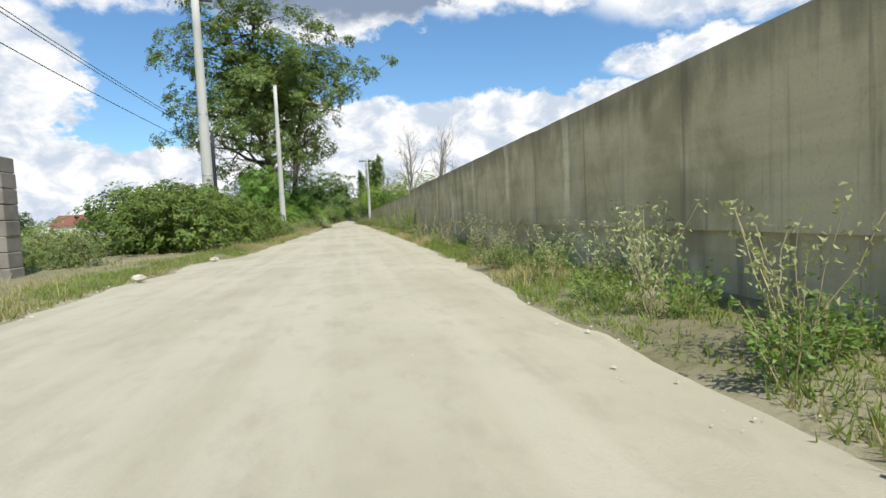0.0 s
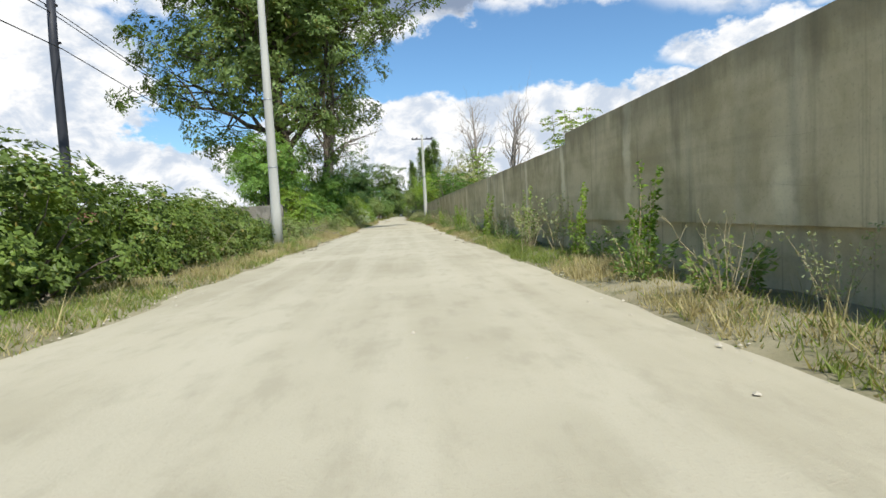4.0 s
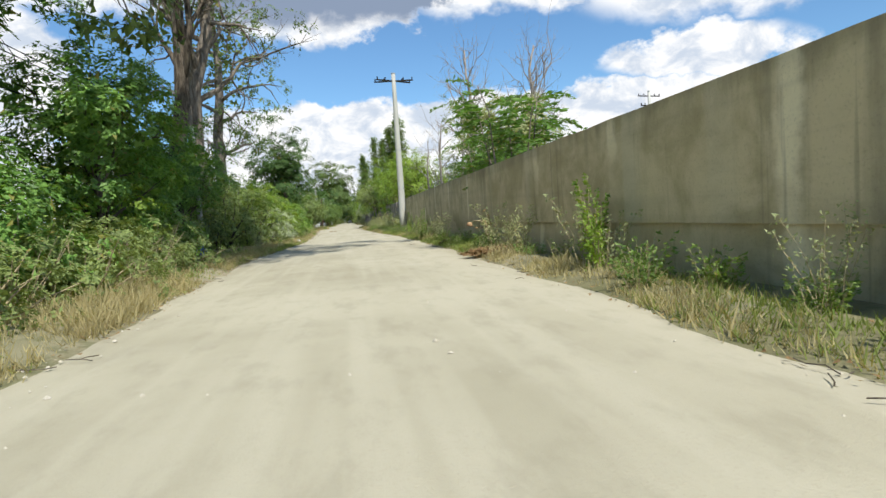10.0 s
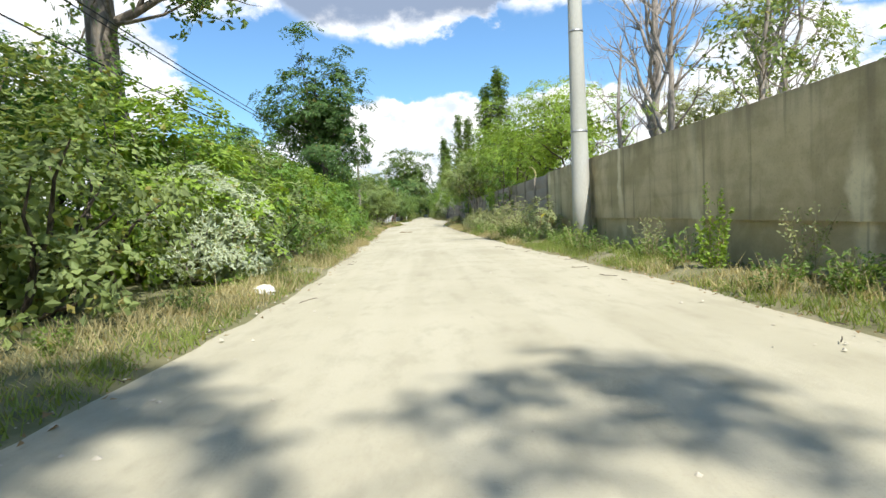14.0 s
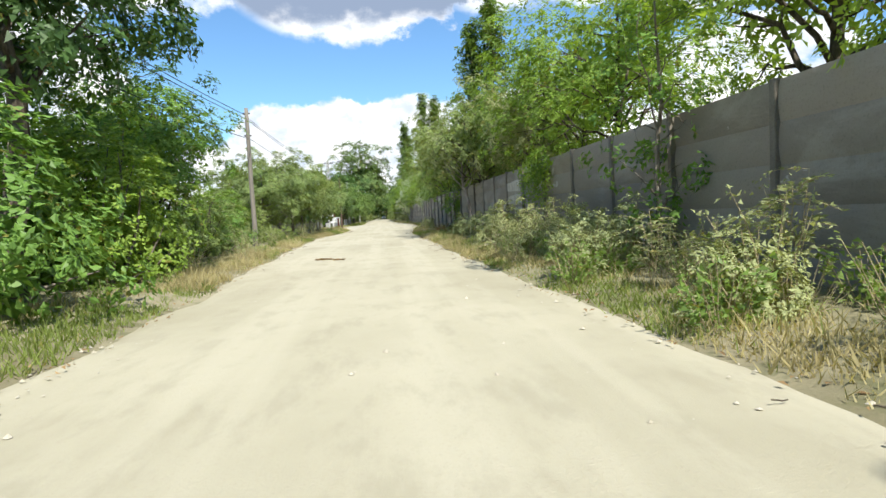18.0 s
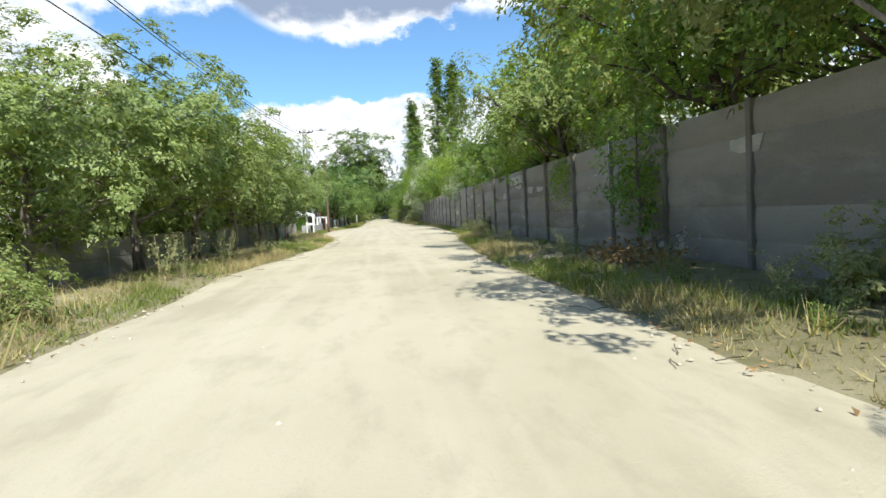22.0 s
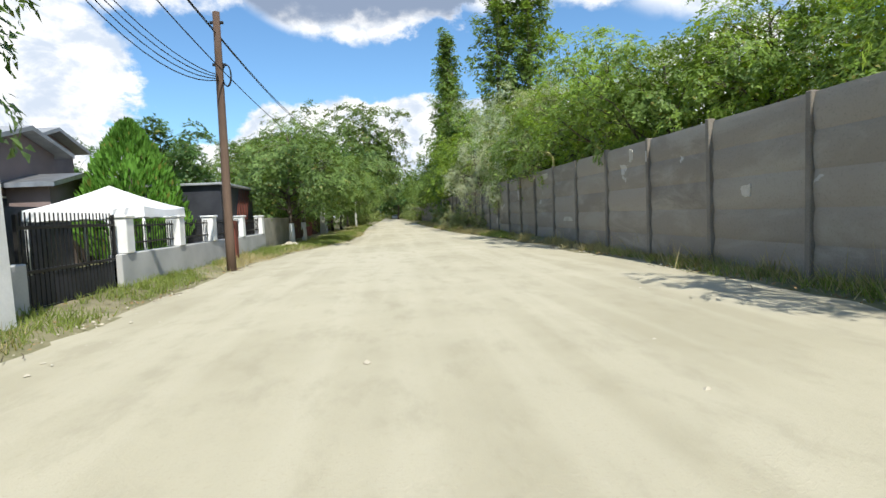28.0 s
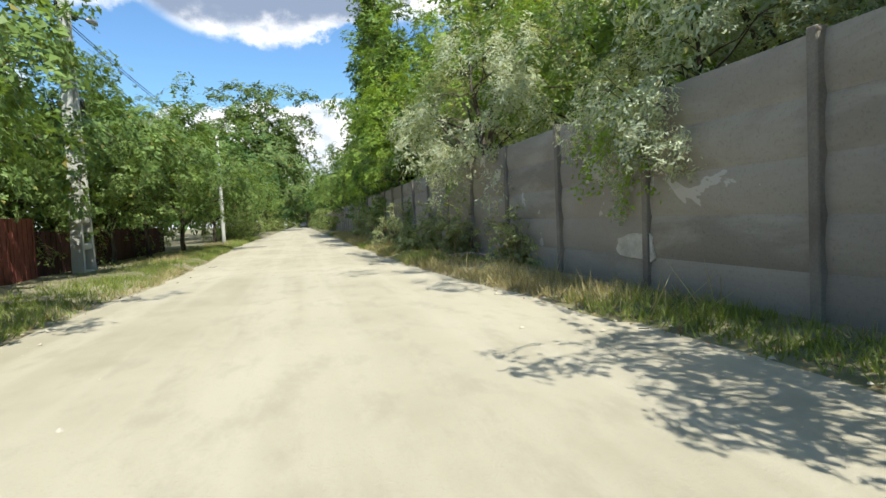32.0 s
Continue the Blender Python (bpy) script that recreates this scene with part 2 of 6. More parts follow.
def leaf(name, dark, light, trans=0.35, rough=0.5):
    """Leaf: each blade of its own shade, light shining through."""
    dark, light = tuple(q * 0.78 for q in dark), tuple(q * 1.14 for q in light)

    def build(k):
        r = k.n("ShaderNodeNewGeometry").outputs["Random Per Island"]
        o = k.n("ShaderNodeObjectInfo").outputs["Random"]
        big = k.noise(k.pos, 0.55, 3, 0.5)
        f = k.math("ADD", k.math("MULTIPLY", r, 0.6), k.math("MULTIPLY", k.ramp(big, 0.3, 0.7), 0.4))
        c = k.mix(f, dark, light)
        c = k.mix(k.math("MULTIPLY", o, 0.22), c, (light[0] * 1.15, light[1] * 0.95, light[2] * 0.7))
        c = k.mix(k.math("MULTIPLY", k.ramp(r, 0.965, 0.975), 0.75), c, (0.26, 0.20, 0.05))
        p = k.n("ShaderNodeBsdfPrincipled")
        k.put(p.inputs["Base Color"], c)
        p.inputs["Roughness"].default_value, p.inputs["Specular IOR Level"].default_value = rough, 0.3
        t = k.n("ShaderNodeBsdfTranslucent")
        k.put(t.inputs[0], k.mix(1.0, c, (1.5, 1.45, 0.6), "MULTIPLY"))
        m = k.n("ShaderNodeMixShader")
        k.put(m.inputs[0], trans), k.put(m.inputs[1], p.outputs[0]), k.put(m.inputs[2], t.outputs[0])
        k.put(k.out, m.outputs[0])
    return material(name, build)


def bark_build(a, b):
    def build(k):
        v = k.stretch(k.pos, (1, 1, 0.22))
        furrow, grain = k.noise(v, 7, 5, 0.65, 0.6), k.noise(k.pos, 40, 4, 0.7)
        finish(k, k.mix(k.ramp(furrow, 0.36, 0.64), a, b), 0.95, k.math("ADD", furrow, k.math("MULTIPLY", grain, 0.3)), 0.8, 0.05, spec=0.15)
    return build


M_ROAD, M_SOIL = material("pale_dusty_gravel", road_build), material("dry_soil", soil_build)
M_WALL, M_PANEL = material("stained_cast_concrete", wall_build), material("dark_precast_concrete", panel_build)
M_POST = plain("grey_concrete_post", (0.15, 0.13, 0.105), (0.26, 0.232, 0.192), 1.5, 0.92, 0.4)
M_POLE = plain("pole_concrete", (0.36, 0.36, 0.32), (0.50, 0.50, 0.45), 0.8, 0.88, 0.25, stretch=(1, 1, 0.25))
M_CAST = plain("rough_grey_concrete", (0.20, 0.195, 0.165), (0.36, 0.345, 0.29), 1.2, 0.95, 0.7, grain=18, dist=0.03)
M_PLASTER = plain("grey_plaster", (0.36, 0.36, 0.35), (0.50, 0.50, 0.48), 0.9, 0.92, 0.25)
M_WHITE = plain("white_lime_paint", (0.66, 0.66, 0.63), (0.80, 0.80, 0.78), 3, 0.85, 0.2)
M_WOODPOLE = plain("tarred_wood", (0.065, 0.040, 0.028), (0.15, 0.10, 0.07), 2, 0.9, 0.5, stretch=(1, 1, 0.08), grain=60)
M_GREYWOOD = plain("weathered_wood", (0.16, 0.14, 0.115), (0.30, 0.27, 0.22), 2, 0.92, 0.5, stretch=(1, 1, 0.08), grain=60)
M_IRON = plain("black_painted_iron", (0.012, 0.012, 0.013), (0.03, 0.028, 0.026), 5, 0.5, 0.15, metal=0.4)
M_STEEL = plain("galvanised_steel", (0.30, 0.31, 0.32), (0.45, 0.46, 0.47), 4, 0.45, 0.1, metal=0.8)
M_CABLE = plain("black_cable", (0.012, 0.012, 0.012), (0.025, 0.025, 0.025), 4, 0.6, 0.0)
M_YELLOW = plain("yellow_pipe_paint", (0.36, 0.31, 0.02), (0.48, 0.42, 0.04), 6, 0.5, 0.1)
M_BLUE = plain("blue_plastic", (0.015, 0.05, 0.42), (0.03, 0.10, 0.62), 9, 0.35, 0.3)
M_TENT = plain("white_tent_cloth", (0.74, 0.75, 0.76), (0.84, 0.84, 0.84), 2, 0.8, 0.1)
M_MAUVE = plain("mauve_render", (0.20, 0.15, 0.14), (0.26, 0.20, 0.185), 1.2, 0.92, 0.3)
M_ROOF = plain("grey_roof_sheet", (0.22, 0.23, 0.24), (0.34, 0.35, 0.36), 2, 0.7, 0.2)
M_TILE = plain("red_roof_tile", (0.16, 0.06, 0.045), (0.26, 0.10, 0.07), 2, 0.85, 0.3)
M_DARKSHEET = plain("dark_sheet_metal", (0.016, 0.018, 0.024), (0.04, 0.042, 0.05), 1.5, 0.6, 0.2)
M_RUST = plain("rust_red_metal", (0.11, 0.03, 0.02), (0.20, 0.06, 0.04), 3, 0.75, 0.3)
M_BOARD = plain("dark_stained_boards", (0.045, 0.018, 0.014), (0.09, 0.035, 0.026), 3, 0.85, 0.4, stretch=(1, 1, 0.1))
M_RAWWOOD = plain("raw_wood", (0.24, 0.14, 0.07), (0.40, 0.27, 0.15), 6, 0.9, 0.3)
M_ROUGH = plain("rough_stained_concrete", (0.13, 0.122, 0.10), (0.27, 0.252, 0.205), 1.6, 0.95, 0.9, grain=14, dist=0.05)
M_STONE = plain("pale_stone", (0.36, 0.325, 0.25), (0.52, 0.475, 0.385), 7, 0.95, 0.4)
M_STRAW = plain("dry_stalk", (0.28, 0.23, 0.13), (0.44, 0.37, 0.22), 8, 0.9, 0.1)
M_BARK = material("dark_furrowed_bark", bark_build((0.045, 0.036, 0.027), (0.15, 0.125, 0.095)))
M_PALEBARK = material("pale_bark", bark_build((0.12, 0.10, 0.08), (0.27, 0.235, 0.19)))
M_DEAD = material("bare_grey_wood", bark_build((0.20, 0.17, 0.14), (0.38, 0.34, 0.30)))
L_POPLAR = leaf("poplar_leaf", (0.048, 0.090, 0.026), (0.19, 0.28, 0.085), 0.3)
L_BRIGHT = leaf("bright_leaf", (0.085, 0.165, 0.026), (0.31, 0.45, 0.085), 0.42)
L_BRAMBLE = leaf("bramble_leaf", (0.038, 0.078, 0.017), (0.17, 0.25, 0.052), 0.3)
L_DARK = leaf("dark_leaf", (0.032, 0.08, 0.025), (0.11, 0.205, 0.058), 0.32)
L_FRESH = leaf("fresh_green_leaf", (0.055, 0.135, 0.026), (0.215, 0.375, 0.085), 0.33)
L_DENSE = leaf("dense_green_leaf", (0.075, 0.122, 0.04), (0.285, 0.375, 0.14), 0.34)
L_FRUIT = leaf("fruit_tree_leaf", (0.05, 0.10, 0.03), (0.205, 0.31, 0.09), 0.34)
L_OLIVE = leaf("olive_green_leaf", (0.085, 0.125, 0.048), (0.29, 0.37, 0.13), 0.36, 0.6)
L_MID = leaf("hedge_leaf", (0.060, 0.118, 0.032), (0.23, 0.345, 0.09), 0.38)
L_DUSTY = leaf("dusty_leaf", (0.17, 0.205, 0.10), (0.38, 0.43, 0.225), 0.33, 0.7)
L_SILVER = leaf("silver_leaf", (0.22, 0.28, 0.19), (0.52, 0.58, 0.45), 0.35, 0.65)
L_FERN = leaf("frond_leaf", (0.05, 0.115, 0.024), (0.155, 0.29, 0.06), 0.4)
L_CYPRESS = leaf("cypress_leaf", (0.065, 0.16, 0.022), (0.18, 0.37, 0.06), 0.3)
L_GRASS = leaf("green_grass", (0.09, 0.15, 0.035), (0.26, 0.33, 0.095), 0.4, 0.6)
L_DRY = leaf("dry_grass", (0.28, 0.245, 0.125), (0.47, 0.42, 0.235), 0.3, 0.7)

# ---- mesh tools ----
rng = np.random.default_rng(7)


def mesh_of(name, verts, faces, mat, smooth=False):
    me = bpy.data.meshes.new(name)
    me.from_pydata(verts.tolist() if hasattr(verts, "tolist") else verts, [], faces.tolist() if hasattr(faces, "tolist") else faces)
    me.materials.append(mat)
    if smooth:
        me.shade_smooth()
    me.update()
    return me


def from_bm(name, bm, mat, smooth=False):
    bmesh.ops.recalc_face_normals(bm, faces=bm.faces)
    me = bpy.data.meshes.new(name)
    bm.to_mesh(me)
    bm.free()
    me.materials.append(mat)
    if smooth:
        me.shade_smooth()
    return me


def part(name, data, mat, parent, label="", smooth=False):
    """One mesh object under a thing or a part; data is a bmesh or a mesh."""
    me = data if isinstance(data, bpy.types.Mesh) else from_bm(name, data, mat, smooth)
    ob = new(name, me)
    ob.parent = parent
    if label:
        ob["label"] = label
    return ob


def thing(name, label, category, at=(0, 0, 0), rz=0.0, group="", kind="", scale=1.0):
    ob = new(name)
    ob.empty_display_size = 0.2
    ob.matrix_basis = Matrix.LocRotScale(at, Euler((0, 0, radians(rz))), (scale, scale, scale))
    return tagged(ob, label, category, group, kind)


def solid(name, data, mat, label, category, group="", kind="", at=(0, 0, 0), rz=0.0, smooth=False):
    me = data if isinstance(data, bpy.types.Mesh) else from_bm(name, data, mat, smooth)
    ob = new(name, me)
    ob.matrix_basis = pose(*at, 0, 0, rz)
    return tagged(ob, label, category, group, kind)


def box(lo, hi, bevel=0.0, bm=None):
    own = bm is None
    bm = bm or bmesh.new()
    r = bmesh.ops.create_cube(bm, size=1.0)
    lo, hi = Vector(lo), Vector(hi)
    for v in r["verts"]:
        v.co = Vector([lo[i] + (v.co[i] + 0.5) * (hi[i] - lo[i]) for i in range(3)])
    if bevel and own:
        bmesh.ops.bevel(bm, geom=bm.edges[:], offset=bevel, segments=1, affect="EDGES")
    return bm


def tube(points, radii, sides=8, cap=True):
    """Vertices and faces of a tapering tube along points."""
    pts = np.asarray(points, float)
    rad = np.broadcast_to(np.asarray(radii, float), (len(pts),))
    tang = np.gradient(pts, axis=0)
    tang /= np.linalg.norm(tang, axis=1)[:, None] + 1e-9
    ref = np.array([0.0, 0.0, 1.0]) if abs(tang[:, 2]).mean() < 0.85 else np.array([1.0, 0.0, 0.0])
    u = np.cross(tang, ref)
    u /= np.linalg.norm(u, axis=1)[:, None] + 1e-9
    v = np.cross(tang, u)
    a = np.linspace(0, 2 * np.pi, sides, endpoint=False)
    ring = pts[:, None, :] + rad[:, None, None] * (np.cos(a)[None, :, None] * u[:, None, :] + np.sin(a)[None, :, None] * v[:, None, :])
    verts = ring.reshape(-1, 3)
    faces = []
    for i in range(len(pts) - 1):
        for j in range(sides):
            k = (j + 1) % sides
            faces.append((i * sides + j, i * sides + k, (i + 1) * sides + k, (i + 1) * sides + j))
    if cap:
        faces.append(tuple(range(sides - 1, -1, -1)))
        faces.append(tuple((len(pts) - 1) * sides + j for j in range(sides)))
    return verts, faces


def join(chunks):
    vs, fs, base = [], [], 0
    for v, f in chunks:
        vs.append(np.asarray(v))
        fs.extend(tuple(i + base for i in g) for g in f)
        base += len(v)
    return np.concatenate(vs), fs


def tube_mesh(name, points, radii, mat, sides=8, smooth=True):
    v, f = tube(points, radii, sides)
    return mesh_of(name, v, f, mat, smooth)


def unit(n):
    d = rng.normal(size=(n, 3))
    return d / np.linalg.norm(d, axis=1)[:, None]


def leaves(centres, size, wide=0.55, up=0.0, axis=None, curl=0.12, facing=None, three=False, jitter=0.75, lift=0.45):
    """Vertices and faces of one bent blade at every centre; facing turns the blades' upper sides outwards."""
    n = len(centres)
    u = unit(n) if axis is None else axis + unit(n) * 0.35
    u[:, 2] += up
    if facing is not None:
        nn = facing / (np.linalg.norm(facing, axis=1)[:, None] + 1e-6) + unit(n) * jitter
        nn[:, 2] += lift
        nn /= np.linalg.norm(nn, axis=1)[:, None]
        u -= nn * (u * nn).sum(1)[:, None]
        u /= np.linalg.norm(u, axis=1)[:, None] + 1e-9
        w_ = np.cross(nn, u)
    else:
        u /= np.linalg.norm(u, axis=1)[:, None]
        w_ = np.cross(u, unit(n))
        w_ /= np.linalg.norm(w_, axis=1)[:, None] + 1e-9
        nn = np.cross(u, w_)
    s = (size * rng.uniform(0.6, 1.3, n))[:, None]
    c = np.asarray(centres)
    if three:
        tri = np.stack([c, c + u * s * 0.55 + w_ * s * wide * 0.62, c + u * s - w_ * s * wide * 0.4], 1)
        return tri.reshape(-1, 3), np.arange(n * 3).reshape(n, 3)
    quad = np.stack([c, c + u * s * 0.5 + w_ * s * wide * 0.5 - nn * s * curl, c + u * s, c + u * s * 0.5 - w_ * s * wide * 0.5 - nn * s * curl], 1)
    f = np.arange(n * 4).reshape(n, 4)
    return quad.reshape(-1, 3), f


def sprays(tips, clump_r, per_tip, leaf_size, centre, wide=0.6, droop=0.0, per=13, three=True, flat=0.75):
    """Leaves gathered into sprays: small tilted layers of overlapping leaves round every tip, with gaps between them."""
    tips = np.asarray(tips, float)
    per = min(per, max(per_tip, 3))
    ns = max(2, int(round(per_tip / per)))
    t_, n = len(tips), len(tips) * ns
    home = np.repeat(tips, ns, 0)
    out = home - np.asarray(centre, float)
    out /= np.linalg.norm(out, axis=1)[:, None] + 1e-6
    d = unit(n) + out * 0.55 + np.array([0, 0, 0.2])
    d /= np.linalg.norm(d, axis=1)[:, None] + 1e-6
    r = clump_r * np.repeat(rng.uniform(0.55, 1.2, t_), ns)[:, None] * (0.3 + 0.7 * rng.random((n, 1)) ** 0.6)
    c = home + d * r * np.array([1, 1, flat])
    if droop:
        c[:, 2] -= rng.random(n) * droop
    nn = d * 0.7 + out * 0.4 + unit(n) * 0.4 + np.array([0, 0, 0.5])
    nn /= np.linalg.norm(nn, axis=1)[:, None] + 1e-6
    big = np.repeat(nn, per, 0)
    flatd = unit(n * per)
    flatd -= big * (flatd * big).sum(1)[:, None]
    rs = np.repeat(leaf_size * rng.uniform(1.0, 1.9, n), per)[:, None]
    at = np.repeat(c, per, 0) + flatd * rs * rng.random((n * per, 1)) ** 0.35 + unit(n * per) * leaf_size * 0.25
    return leaves(at, leaf_size, wide, -0.25 - droop * 0.4, facing=big, three=three, jitter=0.36, lift=0.1)


def bent(a, b, n=6, wob=0.08, lift=0.0):
    """A wandering line from a to b."""
    a, b = np.asarray(a, float), np.asarray(b, float)
    t = np.linspace(0, 1, n)[:, None]
    p = a + (b - a) * t
    amp = np.linalg.norm(b - a) * wob
    k = np.cumsum(rng.normal(size=(n, 3)), 0) * amp / math.sqrt(n)
    k -= k[0] + (k[-1] - k[0]) * t
    p = p + k
    p[:, 2] += (np.sin(t[:, 0] * math.pi)) * lift
    return p


# ---- plants ----


def tree_parts(root, height, trunk_r, first, crown, limbs, leaf_mat, leaf_size, per_clump, clump_r, bark=None, lean=(0, 0), forks=3, shape=1.0, wide=0.6, bare=False, twigs=0, droop=0.0):
    """Trunk with limbs, and a crown of leaf clumps at the limbs' ends. crown: (rx, ry, centre_z, rz)."""
    bark = bark or M_BARK
    rx, ry, cz, rz = crown
    top = np.array([lean[0], lean[1], height * 0.9])
    trunk = bent((0, 0, -0.15), top, 9, 0.035)
    tr = np.linspace(1, 0.16, 9) ** 0.9 * trunk_r
    tr[0] *= 1.25
    chunks, tips = [tube(trunk, tr, 10)], []
    for i in range(limbs):
        f = first + (0.97 - first) * (i + 0.5) / limbs
        q = f * 8
        k = min(int(q), 7)
        start = trunk[k] + (trunk[k + 1] - trunk[k]) * (q - k)
        r0 = trunk_r * (1 - f * 0.8) * 0.55
        a = i * 2.399 + rng.uniform(-0.5, 0.5)
        zt = cz + rz * rng.uniform(-0.75, 0.95) * shape if rng.random() < 0.25 else cz + rz * (-0.85 + 1.75 * (i + rng.uniform(0, 1)) / limbs)
        k_out = math.sqrt(max(0.06, 1 - ((zt - cz) / (rz * 1.02)) ** 2)) * rng.uniform(0.62, 1.0)
        end = np.array([lean[0] * 0.7 + math.cos(a) * rx * k_out, lean[1] * 0.7 + math.sin(a) * ry * k_out, max(zt, start[2] * 0.85)])
        limb = bent(start, end, 7, 0.10, np.linalg.norm(end - start) * 0.05)
        chunks.append(tube(limb, np.linspace(r0, r0 * 0.12, 7), 5))
        tips.append(end)
        for j in range(forks):
            s = limb[rng.integers(2, 6)]
            e = s + (end - start) * rng.uniform(0.25, 0.5) + unit(1)[0] * np.array([rx, ry, rz]) * 0.33
            e[2] -= droop * rng.uniform(0.3, 1)
            sub = bent(s, e, 5, 0.12)
            chunks.append(tube(sub, np.linspace(r0 * 0.38, r0 * 0.06, 5), 3, False))
            tips.append(e)
            for _ in range(twigs):
                s2 = sub[rng.integers(1, 5)]
                e2 = s2 + unit(1)[0] * rng.uniform(0.3, 0.8) * clump_r + (e - s) * 0.25
                chunks.append(tube(bent(s2, e2, 4, 0.1), np.linspace(r0 * 0.12, r0 * 0.03, 4), 3, False))
    v, f = join(chunks)
    part("trunk", mesh_of("trunk", v, f, bark, True), bark, root)
    if bare:
        return
    tips = np.array(tips)
    per_clump = int(per_clump * 1.55)
    n = len(tips) * per_clump
    v, f = sprays(tips, clump_r, per_clump, leaf_size, (lean[0] * 0.6, lean[1] * 0.6, cz - rz * 0.3), wide, droop)
    if per_clump > 60:
        m = 0 if droop > 0.5 else int(n * 0.07)
        axis_pt = np.array([lean[0] * 0.6, lean[1] * 0.6, cz])
        deep = axis_pt + (tips[rng.integers(0, len(tips), m)] - axis_pt) * (0.2 + 0.5 * rng.random((m, 1))) + unit(m) * clump_r * 0.4
        v2, f2 = leaves(deep, leaf_size * 1.7, 0.9, -0.2, three=True)
        v, f = np.concatenate([v, v2]), np.concatenate([f, f2 + len(v)])
    part("crown", mesh_of("crown", v, f, leaf_mat), leaf_mat, root)


def tree(name, label, category, at, rz=0, **kw):
    root = thing(name, label, category, at, rz)
    tree_parts(root, **kw)
    return root


def bush_parts(root, rx, ry, h, leaf_mat, leaf_size, count, stems=14, clumps=60, wide=0.6, bark=None, rough=0.3, low=0.12, clump=0.25):
    """Stems and a ragged mass of leaves, about 2rx by 2ry by h."""
    bark = bark or M_PALEBARK
    chunks = []
    a = rng.uniform(0, 2 * np.pi, clumps)
    zz = rng.uniform(low, 0.97, clumps)
    rr = np.sqrt(np.maximum(0.05, 1 - (zz * 1.0) ** 2.6)) * (rng.random(clumps) ** 0.4)
    c = np.stack([np.cos(a) * rx * rr, np.sin(a) * ry * rr, zz * h * 0.95], 1)
    c += rng.normal(size=c.shape) * rough * 0.25
    for i in range(stems):
        e = c[i % clumps]
        chunks.append(tube(bent((e[0] * 0.35, e[1] * 0.35, -0.05), e, 5, 0.08, 0.1), np.linspace(0.03, 0.006, 5) * (0.5 + h * 0.3), 4, False))
    v, f = join(chunks)
    part("stem", mesh_of("stem", v, f, bark, True), bark, root)
    count = int(count * 1.12)
    v, f = sprays(c, min(rx, ry, h) * clump * 1.1, count / clumps, leaf_size, (0, 0, h * 0.2), wide, per=11, three=False)
    v[:, 2] = np.maximum(v[:, 2], 0.03)
    if count > 2500:
        m = int(count * 0.14)
        deep = c[rng.integers(0, clumps, m)] * (0.3 + 0.45 * rng.random((m, 1))) * np.array([1, 1, 0.92]) + unit(m) * 0.12
        deep[:, 2] = np.maximum(deep[:, 2], 0.05)
        v2, f2 = leaves(deep, leaf_size * 1.6, 0.9, -0.1)
        v, f = np.concatenate([v, v2]), np.concatenate([f, f2 + len(v)])
    part("foliage", mesh_of("foliage", v, f, leaf_mat), leaf_mat, root)


def shoots(root, n_, spread, h, leaf_mat, leaf_size, per, bark, low=0.12, wide=0.5):
    """Upright stems with small leaves all along them."""
    chunks, cs = [], []
    for i in range(n_):
        a, r = rng.uniform(0, 2 * np.pi), spread * rng.random() ** 0.6
        hh = h * rng.uniform(0.45, 1.0)
        e = np.array([math.cos(a) * r * 1.25, math.sin(a) * r * 1.25, hh])
        line = bent((math.cos(a) * r * 0.45, math.sin(a) * r * 0.45, -0.05), e, 7, 0.05)
        chunks.append(tube(line[::2], np.linspace(0.010, 0.003, 4) * (0.5 + h * 0.5), 3, False))
        t = low + (1.02 - low) * rng.random(per)
        p = np.stack([np.interp(t, np.linspace(0, 1, 7), line[:, j]) for j in range(3)], 1)
        cs.append(p + rng.normal(size=p.shape) * (0.035 + 0.05 * spread) * (1.3 - t)[:, None])
    v, f = join(chunks)
    tagged(part("stem", mesh_of("stem", v, f, bark, True), bark, root), kind="stuff")
    c = np.concatenate(cs)
    out = c * np.array([1, 1, 0]) + unit(len(c)) * 0.15
    v, f = leaves(c, leaf_size, wide, 0.15, out / (np.linalg.norm(out, axis=1)[:, None] + 1e-6), 0.1, three=True)
    part("foliage", mesh_of("foliage", v, f, leaf_mat), leaf_mat, root)


def frond(base, direction, length, pairs, leaflet):
    """A feathered leaf: a bowed stalk with leaflets in pairs."""
    d = np.asarray(direction, float) / np.linalg.norm(direction)
    side = np.cross(d, (0, 0, 1.0))
    side /= np.linalg.norm(side) + 1e-9
    t = np.linspace(0.15, 1, pairs)
    p = base + d * (t[:, None] * length)
    p[:, 2] -= (t ** 2) * length * 0.35
    c, ax = [], []
    for s in (1, -1):
        c.append(p)
        ax.append(np.tile(side * s * 0.9 + d * 0.45 - np.array([0, 0, 0.25]), (pairs, 1)))
    return np.concatenate(c), np.concatenate(ax), bent(base, p[-1], 4, 0.01, length * 0.06)


